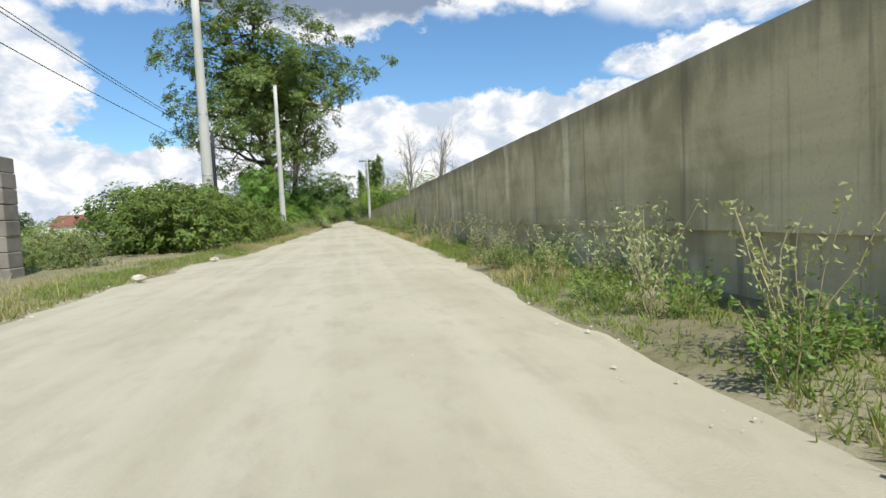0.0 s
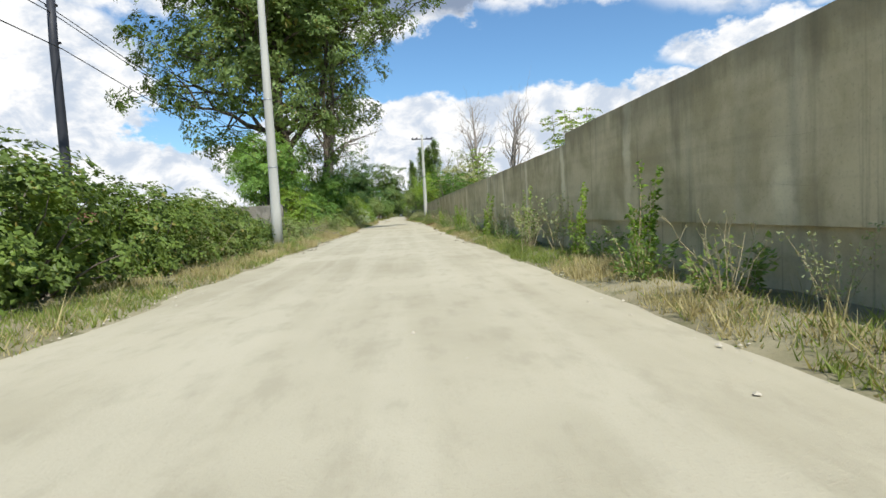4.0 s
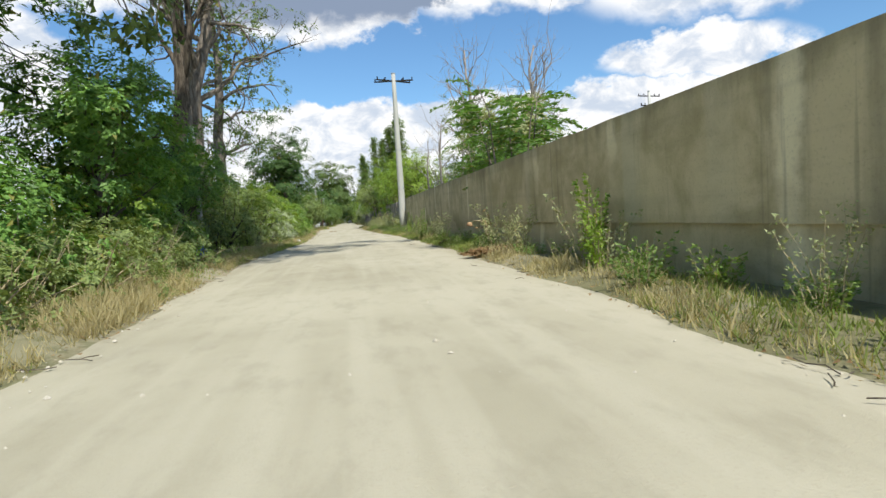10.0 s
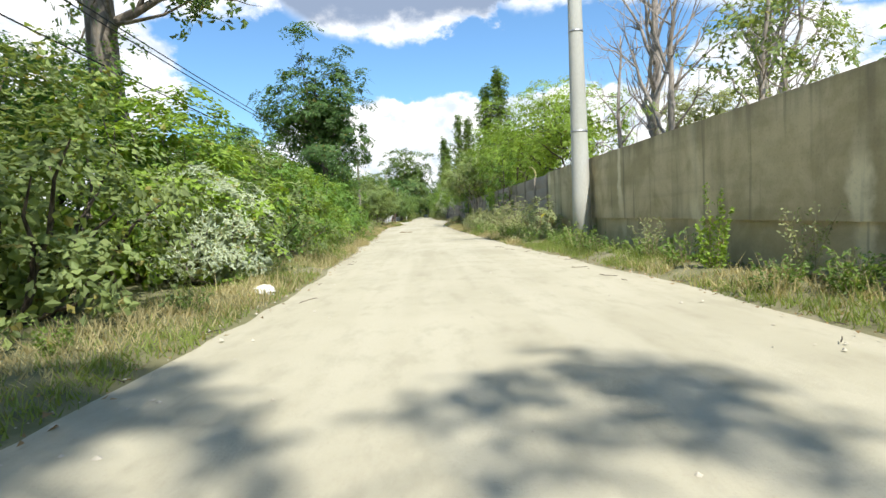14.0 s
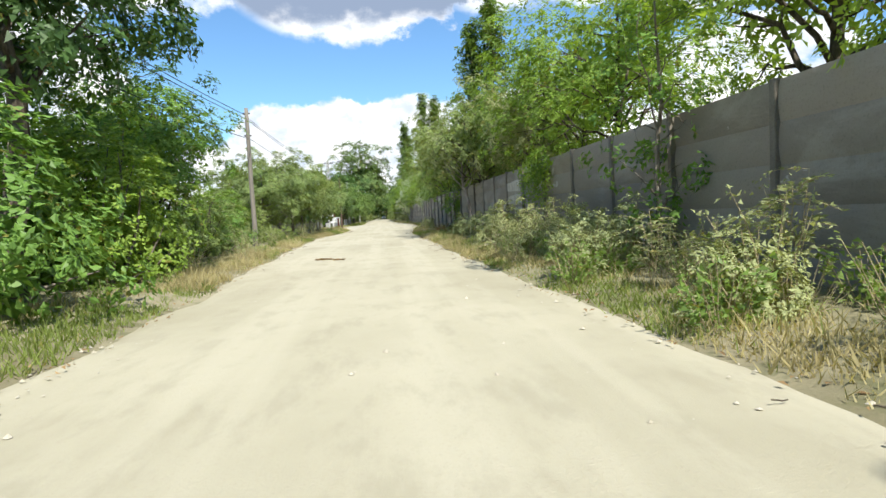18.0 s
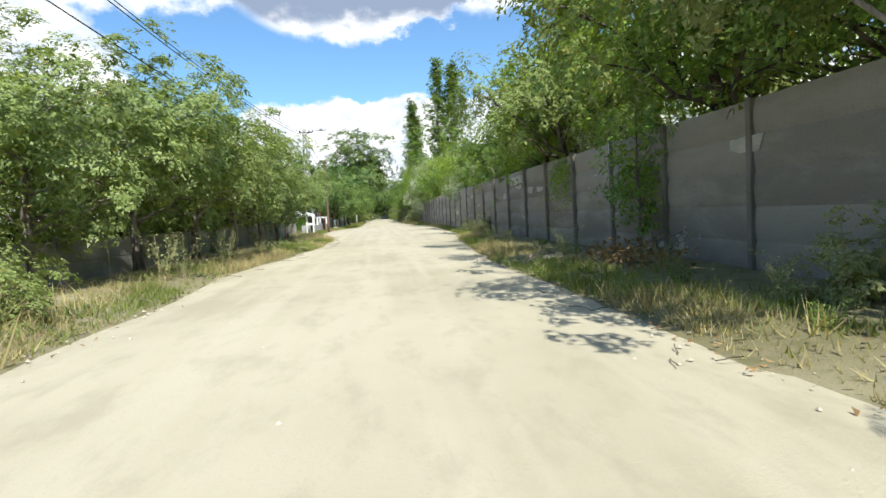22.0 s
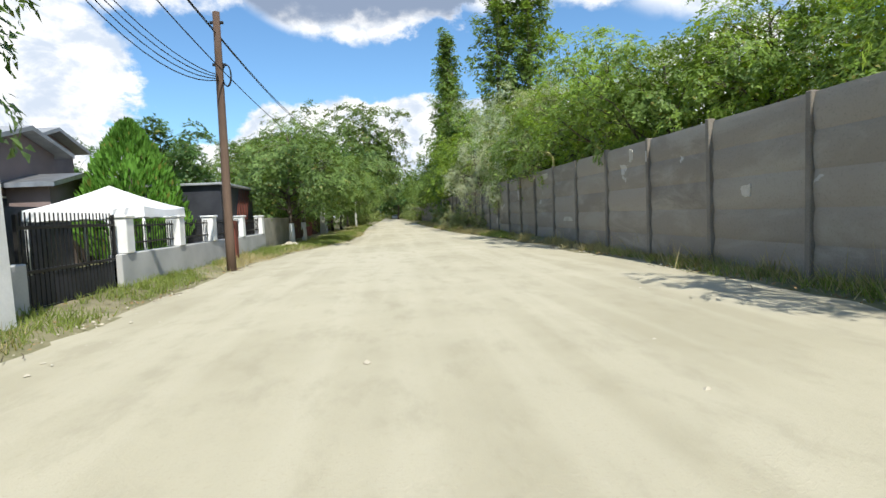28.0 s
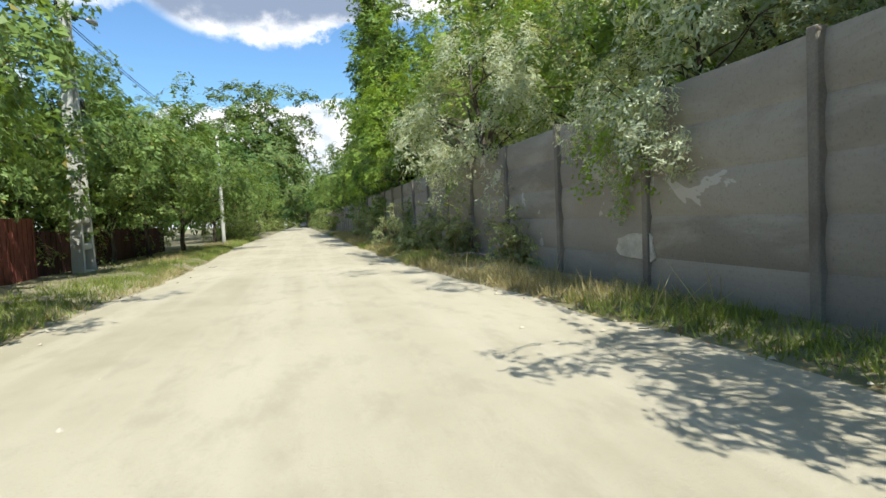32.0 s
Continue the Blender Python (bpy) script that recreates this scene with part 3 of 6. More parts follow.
def feather_tree(root, height, stems, fronds, length, leaf_mat, bark, spread=0.8, pairs=9, leaflet=0.13, low=0.55, r=0.05):
    chunks, cs, axs = [], [], []
    for i in range(stems):
        a = i * 2.4 + rng.uniform(-0.3, 0.3)
        top = np.array([math.cos(a) * spread * rng.uniform(0.4, 1), math.sin(a) * spread * rng.uniform(0.4, 1), height * rng.uniform(0.8, 1.0)])
        line = bent((0, 0, -0.1), top, 7, 0.04)
        chunks.append(tube(line, np.linspace(r, r * 0.3, 7), 6))
        for j in range(fronds):
            q = low + (1 - low) * (j + 1) / fronds
            s = line[0] + (line[-1] - line[0]) * q + rng.normal(size=3) * 0.04
            b = rng.uniform(0, 2 * np.pi)
            d = (math.cos(b), math.sin(b), rng.uniform(-0.05, 0.7))
            c, ax, stalk = frond(s, d, length * rng.uniform(0.7, 1.15), pairs, leaflet)
            cs.append(c), axs.append(ax)
            chunks.append(tube(stalk, np.linspace(0.008, 0.003, 4), 3, False))
    v, f = join(chunks)
    part("trunk", mesh_of("trunk", v, f, bark, True), bark, root)
    c, ax = np.concatenate(cs), np.concatenate(axs)
    ax = ax / np.linalg.norm(ax, axis=1)[:, None]
    v, f = leaves(c, leaflet, 0.36, 0.0, ax, 0.05)
    part("crown", mesh_of("crown", v, f, leaf_mat), leaf_mat, root)


def scattered(proto, spots, group=""):
    """Copies of a thing at (x, y, z, turn, scale)."""
    for x, y, z, turn, s in spots:
        c = copy_thing(proto, Matrix.LocRotScale((x, y, z), Euler((0, 0, radians(turn))), (s, s, s)))
        if group:
            c["group"] = group


# ---- ground and road ----
EDGE_L = [(-30, -4.9), (8, -4.9), (19, -5.0), (22, -4.1), (33, -3.9), (60, -3.8), (70, -3.5), (82, -4.1), (99, -3.3), (118, -3.7), (140, -4.6), (152, -4.9), (162, -3.8), (171, -3.9), (178, -5.6), (191, -5.8), (196, -5.3), (203, -3.9), (212, -3.5), (232, -4.0), (300, -3.4), (400, -3.2)]
EDGE_R = [(-30, 2.3), (7, 2.4), (13, 2.8), (40, 2.9), (60, 2.7), (82, 3.0), (100, 2.8), (112, 2.1), (126, 1.6), (152, 1.45), (163, 2.3), (170, 3.2), (186, 3.7), (198, 3.3), (206, 2.7), (212, 2.3), (300, 2.2), (400, 2.0)]


def edge(table, y):
    ys, xs = zip(*table)
    return float(np.interp(y, ys, xs))


def wobble(y, s):
    return 0.22 * noise.noise((s, y * 0.35, 0)) + 0.10 * noise.noise((s, y * 1.3, 5))


def ground_z(x, y):
    """Height of the ground: flat road, verges a hand's width higher."""
    l, r = edge(EDGE_L, y) + wobble(y, 3), edge(EDGE_R, y) + wobble(y, 9)
    out = max(l - x, x - r)
    rise = 0.16 * min(max((out + 0.15) / 0.7, 0), 1)
    rough = 0.05 * noise.noise((x * 0.9, y * 0.9, 2)) * min(max(out + 0.3, 0), 1)
    return -0.02 + rise + rough + (0.012 * noise.noise((x * 0.5, y * 0.5, 8)))


gx = sorted(set([-900, -400, -200, -100, -60, -40, -28, -20, -15, -12, -10, -9, -8, -7, -6.5, -6] + [round(-5.8 + 0.25 * i, 2) for i in range(49)] + [7, 8, 10, 13, 18, 26, 40, 60, 100, 200, 400, 900]))
gy = [-600, -200, -80, -40] + [-20 + 0.6 * i for i in range(460)] + [262, 275, 290, 310, 340, 400, 500, 700, 1100, 2500]
verts = [(x, y, ground_z(x, y) if abs(x) < 30 and -40 < y < 420 else 0.1) for y in gy for x in gx]
nx = len(gx)
faces = [(j * nx + i, j * nx + i + 1, (j + 1) * nx + i + 1, (j + 1) * nx + i) for j in range(len(gy) - 1) for i in range(nx - 1)]
tagged(new("ground", mesh_of("ground", verts, faces, M_SOIL, True)), "dry brown soil with sparse grass beside the dirt road", "ground", kind="structure")

verts, faces = [], []
ry_ = [-30 + 0.5 * i for i in range(860)]
cols = 23
for y in ry_:
    l, r = edge(EDGE_L, y) + wobble(y, 3) - 0.25, edge(EDGE_R, y) + wobble(y, 9) + 0.25
    for i in range(cols):
        u = i / (cols - 1)
        x = l + (r - l) * u
        z = 0.012 * noise.noise((x * 0.7, y * 0.22, 4)) + 0.010 * noise.noise((x * 2.1, y * 1.1, 1)) + 0.02 - 0.05 * abs(2 * u - 1) ** 6
        verts.append((x, y, z))
faces = [(j * cols + i, j * cols + i + 1, (j + 1) * cols + i + 1, (j + 1) * cols + i) for j in range(len(ry_) - 1) for i in range(cols - 1)]
tagged(new("road", mesh_of("road", verts, faces, M_ROAD, True)), "pale dusty unpaved gravel road with faint wheel ruts", "road", kind="structure")

# ---- the tall cast wall ----
WX = 4.2
STEP, WALL_END = 39.0, 113.4


def wall_slab(name, y0, y1, x0, x1, z0, z1, mat, dy=1.0, wave=0.012):
    """A wall with a face that is not quite true."""
    ny, nz = max(2, int((y1 - y0) / dy) + 1), 7
    vs, fs = [], []
    for j in range(ny):
        y = y0 + (y1 - y0) * j / (ny - 1)
        for i in range(nz):
            z = z0 + (z1 - z0) * i / (nz - 1)
            ztop = z + (0.02 * noise.noise((0, y * 0.8, 3)) if i == nz - 1 else 0)
            vs.append((x0 + wave * noise.noise((y * 0.3, z * 0.9, 1)), y, ztop))
    front = len(vs)
    for j in range(ny):
        y = y0 + (y1 - y0) * j / (ny - 1)
        vs += [(x1, y, z0), (x1, y, z1)]
    for j in range(ny - 1):
        for i in range(nz - 1):
            a = j * nz + i
            fs.append((a, a + 1, a + nz + 1, a + nz))
        b = front + 2 * j
        fs.append((b, b + 2, b + 3, b + 1))
        fs.append((j * nz + nz - 1, b + 1, b + 3, (j + 1) * nz + nz - 1))
    fs.append(tuple(list(range(nz)) + [front + 1, front]))
    e = (ny - 1) * nz
    fs.append(tuple([e + i for i in range(nz - 1, -1, -1)] + [front + 2 * (ny - 1), front + 2 * (ny - 1) + 1]))
    return mesh_of(name, vs, fs, mat)


wall = thing("wall_east", "tall stained grey cast concrete wall with pale vertical runs", "wall", kind="structure")
part("upper_wall", wall_slab("upper_wall", -40, STEP, WX, WX + 0.28, 0.86, 2.95, M_WALL), M_WALL, wall)
part("upper_wall", wall_slab("upper_wall", STEP, WALL_END, WX, WX + 0.28, 0.86, 2.68, M_WALL), M_WALL, wall)
part("wall_base", wall_slab("wall_base", -40, WALL_END, WX + 0.075, WX + 0.28, -0.3, 0.86, M_WALL), M_WALL, wall)

# ---- the precast fence ----
FX, SPAN = 4.2, 2.5
ROWS, PH = 5, 0.515
fence = thing("fence_east", "dark grey precast concrete panel fence with slotted posts", "fence", kind="structure")
post_me = from_bm("post", box((-0.045, -0.055, -0.3), (0.09, 0.055, 2.64), 0.012), M_POST)
pv, pf = [], []
for j in range(9):
    z = -0.008 + (PH + 0.016) * j / 8
    belly = 0.040 * math.sin(math.pi * (0.03 + 0.94 * j / 8)) ** 0.7
    pv += [(0.012 - belly, -SPAN / 2 + 0.05, z), (0.012 - belly, SPAN / 2 - 0.05, z), (0.028, -SPAN / 2 + 0.05, z), (0.028, SPAN / 2 - 0.05, z)]
for j in range(8):
    a = j * 4
    pf += [(a, a + 4, a + 5, a + 1), (a + 2, a + 3, a + 7, a + 6), (a, a + 2, a + 6, a + 4), (a + 1, a + 5, a + 7, a + 3)]
pf += [(0, 1, 3, 2), (32, 34, 35, 33)]
panel_me = mesh_of("panel", pv, pf, M_PANEL, False)


def fence_x(y):
    return FX - 0.25 * min(max((y - 150) / 20, 0), 1)


def post_y(i):
    """Where post i stands: the bays are not all of one width."""
    return float(np.interp(i, (0, 1, 18, 27, 35, 80), (113.42, 115.9, 158.25, 181.75, 200.8, 313.0)))


far_v, far_f = [], []
for i in range(80):
    y, bay = post_y(i), post_y(i + 1) - post_y(i)
    if i < 50:
        ob = part("post", post_me, M_POST, fence)
        ob.location, ob.rotation_euler = (fence_x(y) - 0.02, y, rng.uniform(-0.02, 0.02)), (rng.uniform(-0.008, 0.008), rng.uniform(-0.012, 0.012), 0)
        for r in range(ROWS):
            ob = part("panel", panel_me, M_PANEL, fence)
            ob.location, ob.scale = (fence_x(y + bay / 2) + 0.02 + rng.uniform(-0.004, 0.004), y + bay / 2, 0.03 + r * PH), (1, bay / SPAN, 1)
            ob.rotation_euler = (rng.uniform(-0.001, 0.001), rng.uniform(-0.008, 0.008), 0)
    else:
        for lo, hi in [((-0.09, -0.065, -0.3), (0.07, 0.065, 2.64))] + [((-0.01, 0.1, 0.03 + r * PH), (0.045, SPAN - 0.1, 0.03 + r * PH + PH - 0.012)) for r in range(ROWS)]:
            b = len(far_v)
            for dx in (lo[0], hi[0]):
                for dy in (lo[1], hi[1]):
                    for dz in (lo[2], hi[2]):
                        far_v.append((fence_x(y) + dx, y + dy, dz))
            far_f += [tuple(b + q for q in g) for g in ((0, 1, 3, 2), (4, 6, 7, 5), (0, 4, 5, 1), (2, 3, 7, 6), (1, 5, 7, 3), (0, 2, 6, 4))]
tagged(part("far_panels", mesh_of("far_panels", far_v, far_f, M_PANEL), M_PANEL, fence), kind="stuff")

# bent arms on top of some fence posts
M_LICHEN = plain("lichen_covered_concrete", (0.20, 0.19, 0.07), (0.36, 0.34, 0.14), 3, 0.95, 0.5)
for i in (1, 2, 20, 32):
    y = post_y(i)
    arm = [(0.02, 0, 2.5), (0.02, 0, 2.78), (-0.02, 0, 2.96), (-0.12, 0, 3.08), (-0.26, 0, 3.13)]
    hook = part("post_arm", tube_mesh("post_arm", arm, [0.05, 0.045, 0.04, 0.035, 0.03], M_LICHEN, 8), M_LICHEN, fence, "bent arm with yellow lichen")
    hook.location = (fence_x(y), y, 0)

M_LIME = plain("pale_lime_streak", (0.42, 0.40, 0.36), (0.60, 0.58, 0.53), 9, 0.95, 0.4)
for i in (12, 15, 17, 20, 21, 22, 24, 26, 28, 29):
    top = 2.60 - 0.12 * (i % 3)
    st = part("lime_streak", box((-0.0495, -0.022, top - 0.16 - 0.07 * (i % 2)), (-0.0455, 0.03, top), 0.001), M_LIME, fence, "pale lime streak on the post")
    st.location = (fence_x(post_y(i)) - 0.02, post_y(i), 0)

# ---- poles and cables ----


def round_pole(at, height, r0, r1, label, arms=()):
    root = thing("utility_pole", label, "utility pole", at)
    zs = np.linspace(-0.3, height, 8)
    part("shaft", tube_mesh("shaft", [(0, 0, z) for z in zs], np.linspace(r0, r1, 8), M_POLE, 16), M_POLE, root)
    for z in (height * 0.28, height * 0.52):
        r = r0 + (r1 - r0) * z / height + 0.006
        part("band", tube_mesh("band", [(0, 0, z), (0, 0, z + 0.06)], r, M_STEEL, 16), M_STEEL, root)
    part("cap", tube_mesh("cap", [(0, 0, height), (0, 0, height + 0.05), (0, 0, height + 0.09)], [r1 + 0.02, r1 + 0.02, 0.04], M_POLE, 12), M_POLE, root)
    for length, turn, z in arms:
        c, s = math.cos(radians(turn)), math.sin(radians(turn))
        arm = part("crossarm", box((-length, -0.05, -0.05), (length, 0.05, 0.05), 0.01), M_IRON, root)
        arm.matrix_basis = pose(0, 0, z, 0, 0, turn)
        for k in (-0.95, 0.95, -0.5, 0.5):
            pin = part("insulator", tube_mesh("insulator", [(0, 0, 0), (0, 0, 0.08), (0, 0, 0.14), (0, 0, 0.2)], [0.02, 0.05, 0.06, 0.025], M_IRON, 8), M_IRON, arm)
            pin.location = (length * k, 0, 0.05)
    return root


def wood_pole(at, height, r, mat, label, tilt=(0, 0), coil=False):
    root = thing("utility_pole", label, "utility pole", at)
    line = bent((0, 0, -0.3), (tilt[0], tilt[1], height), 7, 0.004)
    part("shaft", tube_mesh("shaft", line, np.linspace(r, r * 0.72, 7), mat, 10), mat, root)
    for k, z in enumerate((height - 0.25, height - 1.25)):
        b = part("bracket", box((-0.16, -0.03, -0.03), (0.16, 0.03, 0.03), 0.006), M_IRON, root)
        b.location = (tilt[0], tilt[1], z)
    if coil:
        for q in range(3):
            a = np.linspace(0, 2 * np.pi, 20)
            pts = np.stack([0.17 + 0.10 * np.cos(a), np.full(20, 0.03 * q), height - 1.5 + 0.26 * np.sin(a)], 1)
            part("cable_coil", tube_mesh("cable_coil", pts, 0.014, M_CABLE, 5), M_CABLE, root)
    return root


def lattice_pole(at, height, label, painted=1.75, lamp=False, rz=0):
    """Concrete ladder pole: two legs with windows between them, foot limewashed."""
    root = thing("ladder_pole", label, "utility pole", at, rz)
    w0, w1, d0, d1 = 0.30, 0.13, 0.17, 0.11
    n = int(height / 0.72)
    for side in (-1, 1):
        for k, (za, zb, mat) in enumerate(((-0.3, painted, M_WHITE), (painted, height, M_POLE))):
            bm = bmesh.new()
            r = bmesh.ops.create_cube(bm, size=1)
            for v in r["verts"]:
                z = zb if v.co.z > 0 else za
                f = min(max(z, 0) / height, 1)
                cx = side * ((w0 + (w1 - w0) * f) - 0.045)
                v.co = Vector((cx + (0.045 if v.co.x > 0 else -0.045), (d0 + (d1 - d0) * f) * (1 if v.co.y > 0 else -1), z))
            bmesh.ops.bevel(bm, geom=bm.edges[:], offset=0.01, segments=1, affect="EDGES")
            part("leg", bm, mat, root, "limewashed foot" if k == 0 else "")
    for i in range(n + 1):
        z = 0.04 + i * 0.72
        if z > height - 0.1:
            break
        f = z / height
        ww, dd = w0 + (w1 - w0) * f - 0.075, (d0 + (d1 - d0) * f) * 0.9
        bm = box((-ww, -dd, z), (ww, dd, z + 0.17), 0.03)
        part("rung", bm, M_WHITE if z < painted - 0.1 else M_POLE, root)
    part("pole_head", box((-w1 - 0.01, -d1 - 0.01, height - 0.25), (w1 + 0.01, d1 + 0.01, height), 0.02), M_POLE, root)
    b = part("bracket", box((-0.5, -0.04, -0.04), (0.5, 0.04, 0.04), 0.008), M_IRON, root)
    b.location = (0.1, 0, height - 0.3)
    for q in (-0.4, -0.1, 0.25, 0.5):
        p = part("insulator", tube_mesh("insulator", [(0, 0, 0), (0, 0, 0.08), (0, 0, 0.16)], [0.03, 0.05, 0.02], M_IRON, 8), M_IRON, b)
        p.location = (q, 0, 0.04)
    a = np.linspace(0, 2 * np.pi, 20)
    for q in range(3):
        pts = np.stack([0.24 + 0.08 * np.cos(a), np.full(20, -0.12 - 0.03 * q), 4.6 + 0.24 * np.sin(a)], 1)
        part("cable_coil", tube_mesh("cable_coil", pts, 0.013, M_CABLE, 5), M_CABLE, root)
    if lamp:
        arm = part("lamp_arm", tube_mesh("lamp_arm", [(0, 0, height - 0.5), (0.5, 0, height - 0.25), (1.1, 0, height - 0.15)], 0.03, M_STEEL, 8), M_STEEL, root)
        part("lamp_head", tube_mesh("lamp_head", [(1.05, 0, height - 0.17), (1.2, 0, height - 0.13), (1.5, 0, height - 0.12), (1.62, 0, height - 0.14)], [0.03, 0.09, 0.09, 0.03], M_STEEL, 8), M_STEEL, arm)
    return root


round_pole((-7.75, 34.1, 0), 14.25, 0.34, 0.20, "tall round grey concrete utility pole behind the brambles", [(0.9, 15, 13.75)])
round_pole((-5.88, 53.4, 0), 13.4, 0.26, 0.15, "tall round pale concrete pole standing beside the road")
round_pole((3.85, 107.3, 0), 12.3, 0.29, 0.15, "tall round pale concrete pole with a crossarm beside the wall", [(1.5, 25, 11.75), (1.5, -8, 11.75)])
round_pole((32.2, 119.6, 0), 12.9, 0.2, 0.14, "far concrete pole with crossarms behind the wall", [(1.4, 10, 12.4), (1.1, 10, 11.4)])
wood_pole((-9.0, 41.8, 0), 7.6, 0.15, M_DARKSHEET, "dark thin pole carrying cables behind the brambles")
wood_pole((-7.5, 91.8, 0), 6.2, 0.13, M_POLE, "thin grey concrete pole among the trees")
wood_pole((-6.5, 141.4, 0), 6.45, 0.115, M_GREYWOOD, "grey weathered wooden utility pole with a small white plate")
wood_pole((-5.68, 189.0, 0.02), 6.25, 0.115, M_WOODPOLE, "dark tarred wooden pole with a coil of cable", (0.02, 0), True)
wood_pole((-4.95, 234.5, 0), 6.9, 0.12, M_POLE, "thin pale concrete pole beside far trees")
lattice_pole((-6.35, 181.2, 0), 7.9, "grey concrete ladder pole with a whitewashed foot and a street lamp", 1.75, True)
lattice_pole((-6.1, 214.2, 0), 7.4, "grey concrete ladder pole carrying a street lamp", 0.0, True, 78)



def cable(a, b, sag, r=0.016, label="black overhead cable hanging between poles"):
    a, b = Vector(a), Vector(b)
    n = 14
    pts = [tuple(a.lerp(b, i / (n - 1)) - Vector((0, 0, sag * 4 * (i / (n - 1)) * (1 - i / (n - 1))))) for i in range(n)]
    solid("overhead_cable", tube_mesh("overhead_cable", pts, r, M_CABLE, 4), M_CABLE, label, "cable", "overhead cables")


for k, dz in enumerate((0.0, -0.25, -1.2)):
    x = 0.16 * (k - 1)
    cable((-8.6 + x, -6, 8.3 + dz), (-9.0 + x, 41.8, 7.4 + dz), 0.5)
    cable((-9.0 + x, 41.8, 7.4 + dz), (-7.5 + x, 91.8, 6.0 + dz), 0.7)
    cable((-7.5 + x, 91.8, 6.0 + dz), (-6.5 + x, 141.4, 6.2 + dz), 0.6)
    cable((-6.5 + x, 141.4, 6.2 + dz), (-6.35 + x, 181.2, 7.6 + dz), 0.6)
    cable((-6.35 + x, 181.2, 7.5 + dz), (-5.68 + x, 189.0, 6.0 + dz), 0.12)
    cable((-5.68 + x, 189.0, 6.0 + dz), (-6.1 + x, 214.2, 7.1 + dz), 0.4)
    cable((-6.1 + x, 214.2, 7.1 + dz), (-4.95 + x, 234.5, 6.7 + dz), 0.3)
for k in range(4):
    cable((-6.3, 181.0, 5.9 - 0.1 * k), (-5.68, 188.9, 4.75 - 0.04 * k), 0.55 + 0.08 * k, 0.012)
    cable((-6.4, 181.2, 6.4 - 0.2 * k), (-14.0, 176.0, 5.6 - 0.3 * k), 0.25, 0.010)

# ---- the yard on the west side ----
YX = -6.6
yard = thing("yard_wall", "low grey plastered yard wall with white pillars and iron bars", "wall", kind="structure")
part("low_wall", box((YX - 0.12, 185.0, -0.2), (YX + 0.12, 197.0, 0.72), 0.015), M_PLASTER, yard)
PILLARS = (185.35, 188.0, 190.5, 193.7, 196.6)
for y in PILLARS:
    p = part("pillar", box((YX - 0.15, y - 0.16, 0.723), (YX + 0.15, y + 0.16, 1.36), 0.015), M_WHITE, yard)
    part("pillar_cap", box((YX - 0.18, y - 0.19, 1.362), (YX + 0.18, y + 0.19, 1.41), 0.012), M_WHITE, p)
for ya, yb in zip(PILLARS[:-1], PILLARS[1:]):
    for z in (0.88, 1.2):
        part("rail", box((YX - 0.015, ya + 0.17, z), (YX + 0.015, yb - 0.17, z + 0.035), 0.004), M_IRON, yard)
    n = int((yb - ya - 0.3) / 0.13)
    bar = from_bm("bar", box((-0.008, -0.008, 0.76), (0.008, 0.008, 1.3), 0.002), M_IRON)
    for i in range(n):
        ob = part("bar", bar, M_IRON, yard)
        ob.location = (YX, ya + 0.22 + i * (yb - ya - 0.44) / max(n - 1, 1), 0)
solid("gate_post", box((-0.3, -0.35, -0.2), (0.3, 0.35, 0.78), 0.02), M_PLASTER, "low grey plastered post beside the iron gate", "gate post", at=(-6.75, 181.95, 0))
solid("rusty_post", box((-0.10, -0.16, -0.2), (0.10, 0.16, 1.25), 0.01), M_RUST, "rust red metal post in front of the yard wall", "post", at=(YX + 0.3, 191.7, 0))

gate = thing("iron_gate", "black iron bar gate, closed, in front of a yard", "gate", (YX, 183.7, 0))
for lo, hi in (((-0.025, -1.35, 0.08), (0.025, -1.30, 1.42)), ((-0.025, 1.30, 0.08), (0.025, 1.35, 1.42)), ((-0.02, -1.3, 0.1), (0.02, 1.3, 0.15)), ((-0.02, -1.3, 0.62), (0.02, 1.3, 0.67)), ((-0.02, -1.3, 1.22), (0.02, 1.3, 1.27))):
    part("gate_frame", box(lo, hi, 0.005), M_IRON, gate)
bar = from_bm("bar", box((-0.009, -0.009, 0.15), (0.009, 0.009, 1.45), 0.003), M_IRON)
for i in range(23):
    part("bar", bar, M_IRON, gate).location = (0, -1.22 + i * 0.111, 0)
part("gate_sheet", box((-0.012, -1.25, 0.16), (0.0, 1.25, 0.60), 0.003), M_DARKSHEET, gate)

# added dark sheet on posts, in place of the deep shade behind the gate
cloth = thing("shade_cloth", "added dark sheet on thin posts standing in for shade in the yard", "screen", (-10.3, 183.2, 0))
nn_ = 29
cv = [(0.05 * math.sin(i * 0.9) + 0.02 * math.sin(i * 2.3 + z), i * 7.6 / (nn_ - 1), z) for z in (0.03, 0.6, 1.2, 1.78) for i in range(nn_)]
cf = [(r * nn_ + i, r * nn_ + i + 1, (r + 1) * nn_ + i + 1, (r + 1) * nn_ + i) for r in range(3) for i in range(nn_ - 1)]
part("cloth", mesh_of("cloth", cv, cf, M_DARKSHEET, True), M_DARKSHEET, cloth)
for q in range(4):
    part("post", tube_mesh("post", [(-0.1, 0.1 + q * 2.46, -0.1), (-0.1, 0.1 + q * 2.46, 1.85)], 0.025, M_STEEL, 8), M_STEEL, cloth)

